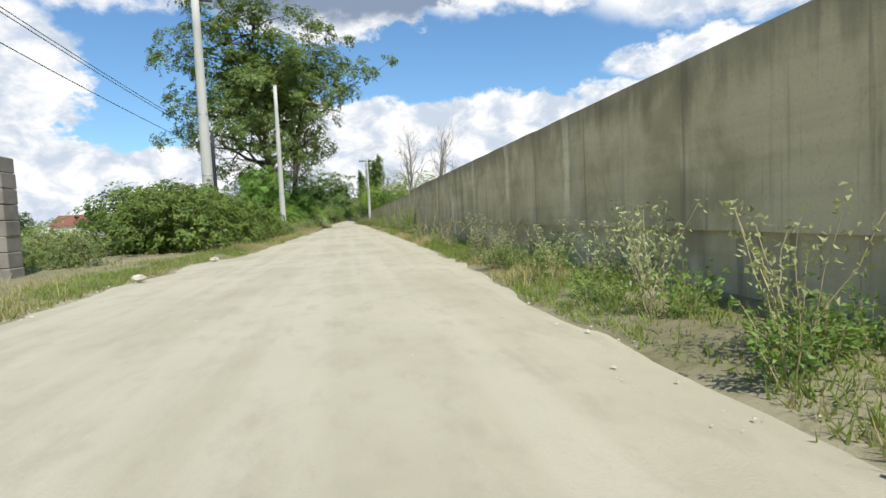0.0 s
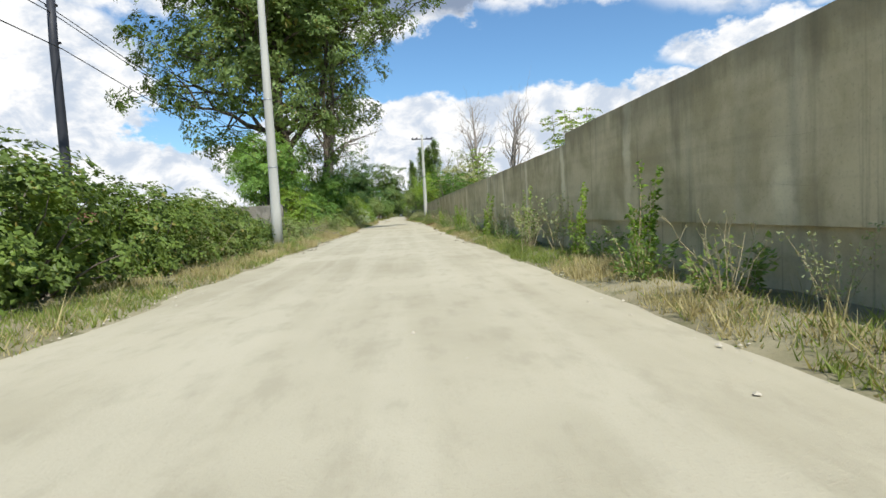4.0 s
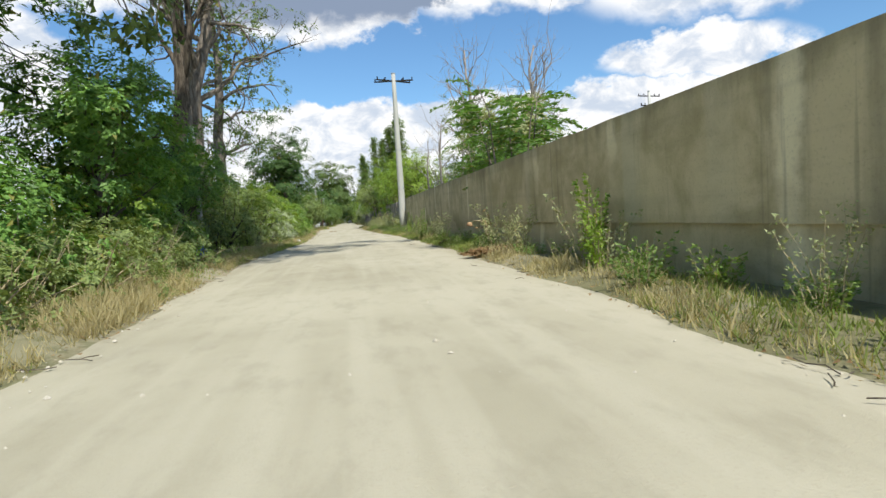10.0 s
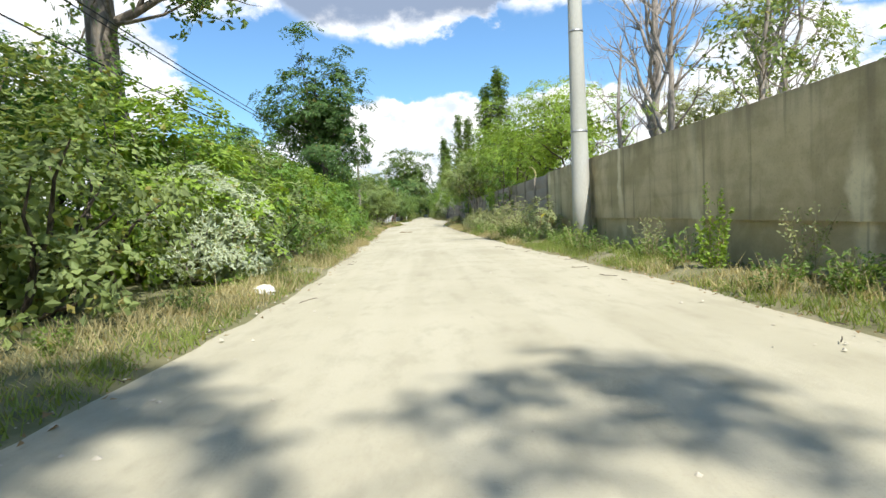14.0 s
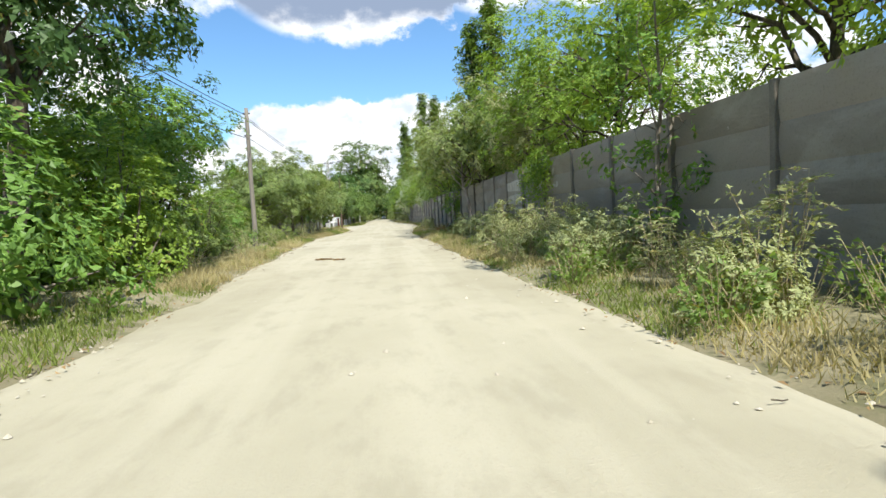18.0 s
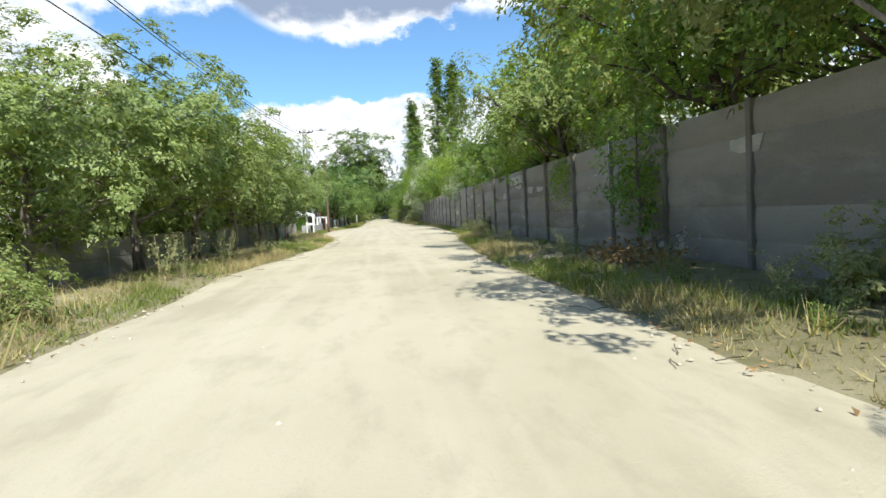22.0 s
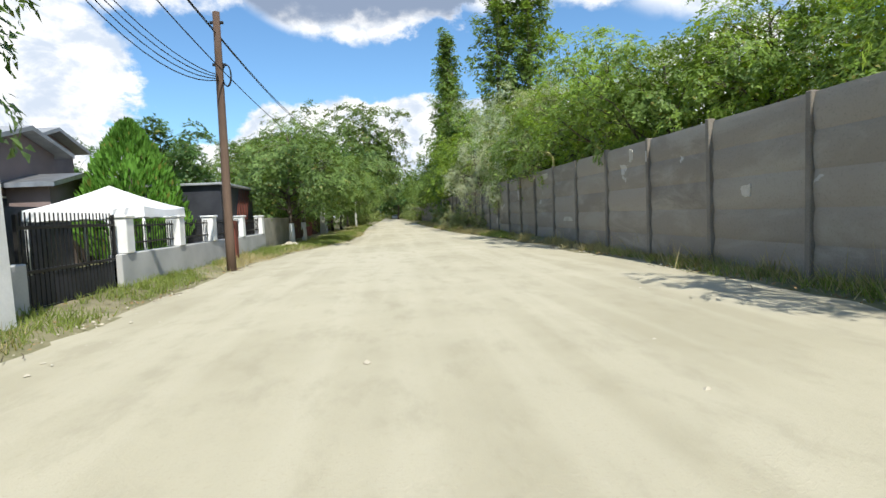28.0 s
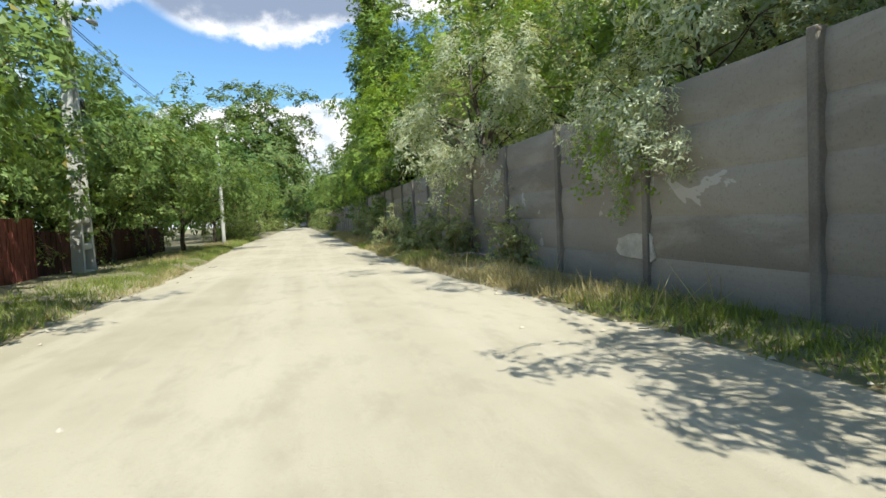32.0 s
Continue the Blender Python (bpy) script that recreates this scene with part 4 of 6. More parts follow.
# gazebo tent
tent = thing("gazebo_tent", "white cloth gazebo tent with a pointed roof in the yard", "tent", (-8.05, 188.2, 0))
S, EZ, PK = 1.2, 1.62, 2.15
bm = bmesh.new()
n = 9
ring = []
for k in range(4):
    a, b = [(-S, -S), (S, -S), (S, S), (-S, S)][k], [(S, -S), (S, S), (-S, S), (-S, -S)][k]
    for i in range(n - 1):
        t = i / (n - 1)
        ring.append((a[0] + (b[0] - a[0]) * t, a[1] + (b[1] - a[1]) * t, 0.06 * math.sin(t * math.pi)))
levels = []
for lv in range(6):
    f = 1 - lv / 6
    levels.append([bm.verts.new((x * f, y * f, EZ + (PK - EZ) * (1 - f) ** 1.25 - s * f)) for x, y, s in ring])
apex = bm.verts.new((0, 0, PK))
m_ = len(ring)
for lv in range(5):
    for i in range(m_):
        bm.faces.new((levels[lv][i], levels[lv][(i + 1) % m_], levels[lv + 1][(i + 1) % m_], levels[lv + 1][i]))
for i in range(m_):
    bm.faces.new((levels[5][i], levels[5][(i + 1) % m_], apex))
hem = [bm.verts.new((x * 1.01, y * 1.01, EZ - 0.22 - 0.025 * (i % 2))) for i, (x, y, s) in enumerate(ring)]
for i in range(m_):
    bm.faces.new((levels[0][i], hem[i], hem[(i + 1) % m_], levels[0][(i + 1) % m_]))
part("canopy", bm, M_TENT, tent)
for x in (-S, S):
    for y in (-S, S):
        part("leg", tube_mesh("leg", [(x * 0.97, y * 0.97, 0), (x * 0.97, y * 0.97, EZ)], 0.03, M_WHITE, 8), M_WHITE, tent)


def house(label, x0, x1, y0, y1, eave, peak, wall_mat, roof_mat, over=0.45, openings=()):
    """Gabled house; its ridge runs along x and its gables face east and west."""
    root = thing("house", label, "house")
    ym = (y0 + y1) / 2
    bm = bmesh.new()
    vs = [[bm.verts.new((x, y, z)) for y, z in ((y0, -0.2), (y1, -0.2), (y1, eave), (ym, peak), (y0, eave))] for x in (x0, x1)]
    bm.faces.new(vs[0]), bm.faces.new(vs[1])
    for i in range(5):
        bm.faces.new((vs[0][i], vs[0][(i + 1) % 5], vs[1][(i + 1) % 5], vs[1][i]))
    part("wall", bm, wall_mat, root)
    sl = (peak - eave) / (ym - y0)
    for s in (-1, 1):
        bm = bmesh.new()
        ye = (y0 - over) if s < 0 else (y1 + over)
        ze = eave - sl * over
        q = [bm.verts.new((x, y, z + d)) for d in (0.03, 0.16) for x in (x0 - over, x1 + over) for y, z in ((ye, ze), (ym, peak))]
        for g in ((0, 1, 3, 2), (4, 6, 7, 5), (0, 2, 6, 4), (1, 5, 7, 3), (0, 4, 5, 1), (2, 3, 7, 6)):
            bm.faces.new([q[i] for i in g])
        part("roof", bm, roof_mat, root)
    for y, z, wd, ht in openings:
        win = part("window", box((x1 + 0.004, y - wd / 2, z), (x1 + 0.05, y + wd / 2, z + ht), 0.01), M_WHITE, root)
        part("pane", box((x1 + 0.051, y - wd / 2 + 0.06, z + 0.06), (x1 + 0.058, y + wd / 2 - 0.06, z + ht - 0.06)), M_DARKSHEET, win)
    return root


house("mauve rendered house with a grey gabled roof behind the yard", -20, -12.4, 190.7, 194.2, 3.62, 4.12, M_MAUVE, M_ROOF, 0.42, [(191.4, 1.2, 0.7, 1.0)])
house("mauve rendered house with stepped grey roofs behind a tent", -21, -13.4, 194.25, 197.3, 4.12, 4.6, M_MAUVE, M_ROOF, 0.42)
house("low annex with a pale sheet roof behind the yard", -12.35, -11.2, 191.6, 194.4, 2.45, 2.75, M_MAUVE, M_STEEL, 0.3)
house("far white house with a red tiled roof", -78, -70, 118, 130, 3.0, 5.6, M_WHITE, M_TILE)
house("far pale house with a red tiled roof", -66, -58, 140, 150, 2.8, 5.0, M_WHITE, M_TILE)

shed = thing("sheet_shed", "dark sheet metal shed with a rust red lattice", "shed")
part("shed_wall", box((-9.6, 194.0, -0.1), (-7.2, 198.4, 2.45), 0.02), M_DARKSHEET, shed)
part("shed_roof", box((-9.75, 193.85, 2.453), (-7.05, 198.55, 2.53), 0.01), M_ROOF, shed)
for i in range(7):
    part("frame_bar", tube_mesh("frame_bar", [(-7.17, 195.6 + i * 0.24, 1.1), (-7.17, 196.3 + i * 0.24, 2.4)], 0.018, M_RUST, 5), M_RUST, shed)
solid("yard_wall_grey", box((-0.1, 0, -0.2), (0.1, 6.4, 1.32), 0.02), M_CAST, "grey plastered wall beyond the yard pillars", "wall", kind="structure", at=(YX, 197.0, 0))
fence2 = thing("board_fence", "dark brown board fence behind the fruit trees", "fence", (YX - 0.3, 203.6, 0), kind="structure")
board = from_bm("board", box((-0.012, 0.005, -0.1), (0.012, 0.155, 1.3), 0.004), M_BOARD)
for i in range(150):
    ob = part("board", board, M_BOARD, fence2)
    ob.location = (rng.uniform(-0.006, 0.006), i * 0.16, rng.uniform(-0.03, 0.03))
for z in (0.3, 1.0):
    part("rail", box((-0.06, 0, z), (-0.014, 24, z + 0.08), 0.006), M_GREYWOOD, fence2)

redgate = thing("sheet_gate", "closed rust red sheet metal gate in the board fence", "gate", (YX - 0.16, 210.4, 0))
for k in range(2):
    leafo = part("gate_leaf", box((-0.02, 0.02 + k * 1.3, 0.08), (0.02, 1.28 + k * 1.3, 1.62), 0.008), M_RUST, redgate)
    for q in range(5):
        part("rib", box((0.02, 0.14 + k * 1.3 + q * 0.25, 0.12), (0.036, 0.18 + k * 1.3 + q * 0.25, 1.58), 0.004), M_RUST, leafo)
column = thing("concrete_column", "thick round grey concrete column with worn pale foot", "column", (-7.75, 181.6, 0))
part("shaft", tube_mesh("shaft", [(0, 0, -0.2), (0, 0, 0.5), (0, 0, 2.0), (0, 0, 3.15), (0, 0, 3.22)], [0.36, 0.34, 0.32, 0.31, 0.27], M_CAST, 20), M_CAST, column)

# low panel fence on the west side
fence3 = thing("low_fence", "low grey precast concrete fence behind the thorn trees", "fence", kind="structure")
lpost = from_bm("post", box((-0.07, -0.07, -0.2), (0.07, 0.07, 1.12), 0.012), M_CAST)
lpanel = from_bm("panel", box((-0.03, -0.97, 0.0), (0.03, 0.97, 0.46), 0.01), M_CAST)
for i in range(16):
    y = 146.0 + i * 2.08
    part("post", lpost, M_CAST, fence3).location = (-7.7, y, 0)
    for r in range(2):
        part("panel", lpanel, M_CAST, fence3).location = (-7.7, y + 1.04, 0.08 + r * 0.47)

# pillar and broken wall on the west side near the start
pillar = thing("gate_pillar", "old grey concrete block pillar with broken top", "pillar", (-8.5, 15.6, 0))
for i in range(8):
    b = part("block", box((-0.32, -0.32, i * 0.39), (0.32, 0.32, i * 0.39 + 0.38), 0.02), M_POST, pillar)
    b.location = (rng.uniform(-0.015, 0.015), rng.uniform(-0.015, 0.015), 0)
lw = thing("wall_west", "rough pale concrete wall running off from the road", "wall", kind="structure")
face = part("wall_face", wall_slab("wall_face", 0.0, 12.0, -0.13, 0.13, -0.2, 2.3, M_ROUGH, 0.4, 0.06), M_ROUGH, lw)
lw.matrix_basis = pose(-7.95, 65.5, 0, 0, 0, 90)

# yellow gas pipe
pipe = thing("gas_pipe", "yellow painted bent gas pipe in front of the fence", "pipe", (3.72, 112.68, -0.08))
part("pipe_bend", tube_mesh("pipe_bend", [(0, 0, -0.4), (0, 0, -0.2), (0, 0, 0.85), (0.02, 0, 0.98), (0.10, 0, 1.07), (0.22, 0, 1.1), (0.55, 0, 1.1)], 0.055, M_YELLOW, 12), M_YELLOW, pipe)
for z in (0.42, 0.62):
    part("flange", tube_mesh("flange", [(0, 0, z), (0, 0, z + 0.05)], 0.085, M_YELLOW, 12), M_YELLOW, pipe)

# blue plastic bag
bm = bmesh.new()
bmesh.ops.create_icosphere(bm, subdivisions=4, radius=0.32)
for v in bm.verts:
    k = 1 + 0.45 * noise.noise(v.co * 5) + 0.25 * noise.noise(v.co * 13)
    v.co = Vector((v.co.x * 1.2 * k, v.co.y * k, max(v.co.z * 0.75 * k, -0.12)))
solid("plastic_bag", bm, M_BLUE, "crumpled blue plastic bag lying under the trees", "bag", at=(-7.0, 89.2, 0.22))

# ---- trees on the west side ----
tree("poplar_tree", "tall old poplar with a broad uneven green crown", "tree", (-8.9, 74.8, 0.1), height=30, trunk_r=0.66, first=0.24, crown=(10.8, 6.0, 18.2, 11.0), limbs=42, leaf_mat=L_POPLAR, leaf_size=0.30, per_clump=230, clump_r=1.9, forks=5, lean=(-1.2, 0))
tree("half_dead_poplar", "half dead poplar with bare grey limbs and sparse leaves", "tree", (-8.45, 92.8, 0.1), height=25, trunk_r=0.50, first=0.36, crown=(5.0, 5, 17.5, 7.0), limbs=15, leaf_mat=L_POPLAR, leaf_size=0.2, per_clump=26, clump_r=1.2, forks=5, bark=M_BARK, twigs=4, lean=(0.8, 0))
tree("half_dead_poplar", "leaning pale poplar with bare branches over the road", "tree", (-8.3, 95.8, 0.1), height=26, trunk_r=0.50, first=0.32, crown=(5.4, 4.4, 17.5, 8.0), limbs=18, leaf_mat=L_POPLAR, leaf_size=0.2, per_clump=24, clump_r=1.2, forks=5, bark=M_PALEBARK, twigs=5, lean=(1.6, 0))
tree("poplar_tree", "poplar with a thin crown and hanging bare twigs", "tree", (-8.85, 106.0, 0.1), height=23, trunk_r=0.48, first=0.26, crown=(4.8, 4.6, 13.5, 7.5), limbs=17, leaf_mat=L_POPLAR, leaf_size=0.2, per_clump=60, clump_r=1.1, forks=4, twigs=3, bark=M_PALEBARK)
tree("elm_tree", "dark green elm with a dense rounded crown", "tree", (-6.9, 124.6, 0.1), height=10.6, trunk_r=0.2, first=0.34, crown=(2.8, 2.8, 6.9, 3.5), limbs=28, leaf_mat=L_DARK, leaf_size=0.16, per_clump=190, clump_r=0.95, forks=3)
tree("elm_tree", "slim dark green elm among shrubs", "tree", (-8.8, 134.0, 0.1), height=7.6, trunk_r=0.14, first=0.2, crown=(2.2, 2.2, 4.6, 2.9), limbs=16, leaf_mat=L_DARK, leaf_size=0.15, per_clump=90, clump_r=0.7, forks=3)

ash = tree("ash_tree", "leafy bright green ash tree behind the shrubs", "tree", (-9.9, 69.4, 0.1), height=7.6, trunk_r=0.16, first=0.2, crown=(2.5, 2.7, 4.9, 2.7), limbs=24, leaf_mat=L_FRESH, leaf_size=0.17, per_clump=120, clump_r=0.75, forks=3)
ash["group"] = "ash trees behind the shrubs"
scattered(ash, [(-10.6, 75.0, 0.1, 80, 1.1), (-6.5, 78.2, 0.1, 160, 0.76), (-7.0, 86.6, 0.1, 20, 0.66), (-9.2, 90.5, 0.1, 240, 0.72), (-9.4, 103.5, 0.1, 10, 0.7), (-8.6, 113.5, 0.1, 110, 0.66), (-7.3, 131.6, 0.1, 50, 0.66)], "ash trees behind the shrubs")

# thorn trees, built once and set along the verge
thorn = tree("thorn_tree", "dense dusty green thorn tree leaning to the road", "tree", (-7.3, 153.0, 0.1), height=5.3, trunk_r=0.13, first=0.22, crown=(2.6, 2.9, 3.35, 1.95), limbs=22, leaf_mat=L_DENSE, leaf_size=0.115, per_clump=165, clump_r=0.68, forks=3, bark=M_PALEBARK)
thorn["group"] = "thorn trees along the verge"
scattered(thorn, [(-7.2, 157.0, 0.1, 70, 1.02), (-7.1, 161.5, 0.1, 140, 0.95), (-6.9, 166.0, 0.1, 200, 0.92), (-6.8, 170.0, 0.1, 280, 0.82), (-7.6, 149.2, 0.1, 330, 0.82), (-10.5, 156, 0.1, 30, 1.05), (-10.8, 163, 0.1, 110, 1.05), (-10.4, 171, 0.1, 220, 1.1), (-6.9, 173.6, 0.1, 20, 0.85), (-9.4, 176.6, 0.1, 80, 1.0)])

fruit = tree("fruit_tree", "small fruit tree with a whitewashed trunk", "tree", (-6.0, 200.2, 0.1), height=5.5, trunk_r=0.10, first=0.22, crown=(2.5, 2.8, 3.3, 2.0), limbs=28, leaf_mat=L_FRUIT, leaf_size=0.115, per_clump=125, clump_r=0.66, forks=3)
plainfruit = thing("fruit_tree", "small spreading fruit tree beside the board fence", "tree", (-8.4, 209.8, 0.1), 75, "fruit trees along the fence", scale=1.0)
for ob in list(fruit.children):
    part(ob.name.split(".")[0], ob.data, None, plainfruit)
part("limewash", tube_mesh("limewash", [(0, 0, -0.02), (0, 0, 0.5), (0, 0, 0.95)], [0.145, 0.125, 0.115], M_WHITE, 12), M_WHITE, fruit, "white limewash on the trunk")
fruit["group"] = "fruit trees along the fence"
scattered(fruit, [(-5.95, 203.6, 0.1, 90, 1.0)])
scattered(plainfruit, [(-7.3, 207.2, 0.1, 160, 0.85), (-8.0, 213.0, 0.1, 30, 1.3), (-7.4, 216.4, 0.1, 300, 1.0), (-6.6, 218.4, 0.1, 230, 0.95), (-10.4, 211.5, 0.1, 140, 0.95), (-9.4, 217.0, 0.1, 260, 1.1), (-9.4, 223.0, 0.1, 320, 1.2), (-6.2, 221.5, 0.1, 300, 1.1), (-5.9, 227.0, 0.1, 45, 1.15), (-6.2, 240.0, 0.1, 120, 1.25), (-6.2, 249.0, 0.1, 210, 1.3), (-9, 231, 0.1, 190, 1.2)])
tree("walnut_tree", "walnut tree with large hanging leaves beside the column", "tree", (-10.6, 184.0, 0.1), height=6.6, trunk_r=0.14, first=0.25, crown=(2.4, 2.4, 4.3, 2.2), limbs=15, leaf_mat=L_POPLAR, leaf_size=0.20, per_clump=60, clump_r=0.8, forks=3)

# round cypress in the yard
cy = thing("cypress_bush", "dense bright green round cypress in the yard", "tree", (-9.75, 193.4, 0))
n = 9000
a, q = rng.uniform(0, 2 * np.pi, n), rng.random(n)
zz = q * 4.3
rr = 1.75 * np.minimum(1, 0.55 + q * 2.2) * np.maximum(0, 1 - q ** 1.7) ** 0.8 * (0.72 + 0.34 * rng.random(n))
c = np.stack([np.cos(a) * rr, np.sin(a) * rr, zz + 0.1], 1)
ax = np.stack([np.cos(a) * 0.5, np.sin(a) * 0.5, np.ones(n)], 1)
v, f = leaves(c, 0.24, 0.35, 0.2, ax / np.linalg.norm(ax, axis=1)[:, None], 0.03)
part("foliage", mesh_of("foliage", v, f, L_CYPRESS), L_CYPRESS, cy)
part("trunk", tube_mesh("trunk", [(0, 0, -0.2), (0, 0, 2.0), (0, 0, 3.9)], [0.12, 0.09, 0.03], M_BARK, 8), M_BARK, cy)

# ---- far trees ----
tree("broad_tree", "broad far tree with a round light green crown", "tree", (-5.5, 300, 0), height=23.5, trunk_r=0.5, first=0.2, crown=(8.5, 8, 13.5, 9.5), limbs=34, leaf_mat=L_POPLAR, leaf_size=0.6, per_clump=110, clump_r=2.3, forks=3)
far_tree = tree("far_tree", "far dark green tree closing the end of the road", "tree", (1.8, 345, 0), height=13, trunk_r=0.3, first=0.15, crown=(6, 6, 7, 5.5), limbs=18, leaf_mat=L_DARK, leaf_size=0.6, per_clump=55, clump_r=1.8, forks=3)
far_tree["group"] = "far trees"
scattered(far_tree, [(-8, 262, 0, 40, 0.85), (-13, 280, 0, 80, 1.0), (9, 262, 0, 10, 0.8), (10, 285, 0, 100, 0.95), (9.5, 315, 0, 150, 0.9), (-9.5, 330, 0, 210, 1.0), (-14, 250, 0, 310, 0.9), (10, 244, 0, 70, 0.72), (6.5, 330, 0, 20, 0.8), (-3, 368, 0, 50, 0.9), (2.0, 362, 0, 130, 0.8), (-6.5, 352, 0, 250, 0.75), (6.0, 352, 0, 310, 0.75), (-22, 300, 0, 50, 1.1), (-26, 240, 0, 90, 0.9), (22, 240, 0, 120, 0.9), (24, 200, 0, 200, 0.8), (20, 280, 0, 30, 1.0), (-24, 140, 0, 10, 0.62), (-22, 152, 0, 70, 0.6), (-40, 64, 0, 30, 0.3), (-45, 72, 0, 110, 0.36), (-36, 70, 0, 200, 0.26), (-52, 84, 0, 290, 0.4), (-34, 84, 0, 40, 0.34), (-19, 205, 0, 70, 0.42), (-17, 218, 0, 170, 0.5)])


def columnar(at, height, r, label, seed_turn=0, lf=None):
    """A narrow upright poplar."""
    root = thing("columnar_poplar", label, "tree", at, seed_turn)
    chunks, cs = [tube(bent((0, 0, -0.2), (0, 0, height * 0.96), 9, 0.01), np.linspace(0.32, 0.04, 9), 8)], []
    for i in range(52):
        z0 = height * (0.06 + 0.8 * i / 52)
        a_ = i * 2.4
        reach = r * (math.sin(math.pi * min(1, 0.12 + 0.88 * (i / 52)) ** 0.8) + 0.12) * rng.uniform(0.55, 1.05)
        e = (math.cos(a_) * reach, math.sin(a_) * reach, z0 + height * rng.uniform(0.10, 0.19))
        chunks.append(tube(bent((0, 0, z0), e, 4, 0.04), np.linspace(0.05, 0.01, 4), 4, False))
        cs.append(bent((0, 0, z0), e, 8, 0.03)[2:])
    v, f = join(chunks)
    part("trunk", mesh_of("trunk", v, f, M_PALEBARK, True), M_PALEBARK, root)
    v, f = sprays(np.concatenate(cs), 0.62, 50, 0.27, (0, 0, height * 0.45), 0.8, per=11, flat=1.6)
    part("crown", mesh_of("crown", v, f, lf or L_MID), lf or L_MID, root)
    return root


pp = columnar((5.4, 236.3, 0), 20.8, 2.4, "narrow upright poplar with a slim crown")
pp["group"] = "upright poplars"
columnar((8.3, 222.2, 0), 23.8, 2.6, "tall narrow poplar behind the fence", 40)["group"] = "upright poplars"
scattered(pp, [(10.4, 221.0, 0, 120, 1.1), (9.0, 160.6, 0, 60, 0.90), (7.6, 162.0, 0, 160, 0.82), (6.4, 246.0, 0, 20, 0.95)], "upright poplars")

# ---- trees behind the wall on the east side ----
for (x, y, h, rx, ln) in ((14.4, 126, 21.5, 3.6, -0.6), (20.6, 124.5, 21.5, 3.4, 0.8)):
    tree("bare_tree", "bare dead grey tree with upright branches", "tree", (x, y, 0), height=h, trunk_r=0.42, first=0.14, crown=(rx, rx, 14.5, 7), limbs=22, leaf_mat=L_MID, leaf_size=0.2, per_clump=1, clump_r=1.6, bark=M_DEAD, forks=5, bare=True, twigs=3, lean=(ln, 0))
tree("bare_tree", "grey bare tree rising behind the wall", "tree", (7.6, 108.6, 0), height=9.5, trunk_r=0.17, first=0.25, crown=(2.3, 2.3, 6.3, 3.2), limbs=12, leaf_mat=L_MID, leaf_size=0.2, per_clump=1, clump_r=1.0, bark=M_DEAD, forks=4, bare=True, twigs=3)
tree("bare_tree", "slim bare tree rising behind the wall", "tree", (6.9, 112.0, 0), height=8.5, trunk_r=0.13, first=0.3, crown=(1.9, 1.9, 5.8, 2.7), limbs=11, leaf_mat=L_MID, leaf_size=0.2, per_clump=1, clump_r=0.8, bark=M_DEAD, forks=4, bare=True, twigs=3)

feather = thing("tree_of_heaven", "young tree of heaven with feathered bright green leaves", "tree", (4.95, 80.8, 0.1))
feather_tree(feather, 5.1, 6, 13, 1.25, L_FERN, M_PALEBARK, 1.7, 13, 0.25, 0.66, 0.05)
feather["group"] = "trees of heaven"
scattered(feather, [(5.1, 83.8, 0.1, 100, 0.8), (6.6, 87.0, 0.1, 200, 0.9), (6.2, 90.5, 0.1, 30, 0.72)], "trees of heaven")
sap = thing("sapling", "slender sapling with heart shaped leaves above the wall", "tree", (6.6, 47.4, 0.1))
feather_tree(sap, 4.9, 4, 18, 0.55, L_BRIGHT, M_PALEBARK, 0.5, 6, 0.17, 0.5, 0.03)
sap["group"] = "saplings behind the wall"
scattered(sap, [(5.9, 63.8, 0.1, 80, 1.12), (6.4, 65.3, 0.1, 190, 0.85), (5.6, 42.0, 0.1, 10, 0.82), (6.2, 98.0, 0.1, 240, 0.74)], "saplings behind the wall")

grey = tree("olive_green_tree", "grey green tree rising behind the wall", "tree", (7.6, 88.6, 0.1), height=6.2, trunk_r=0.15, first=0.3, crown=(2.0, 2.3, 4.3, 1.8), limbs=18, leaf_mat=L_DUSTY, leaf_size=0.16, per_clump=110, clump_r=0.85, forks=3, droop=0.2)
grey["group"] = "trees behind the wall"
scattered(grey, [(11.5, 113.5, 0.1, 20, 0.9)])

airy = tree("false_acacia", "thin airy false acacia rising above the wall", "tree", (8.6, 105.6, 0.1), height=9.4, trunk_r=0.12, first=0.35, crown=(1.7, 1.7, 6.6, 2.9), limbs=13, leaf_mat=L_OLIVE, leaf_size=0.17, per_clump=22, clump_r=0.6, forks=4, bark=M_DEAD, twigs=2)
airy["group"] = "trees behind the wall"
scattered(airy, [(10.6, 107.8, 0.1, 120, 1.0)])

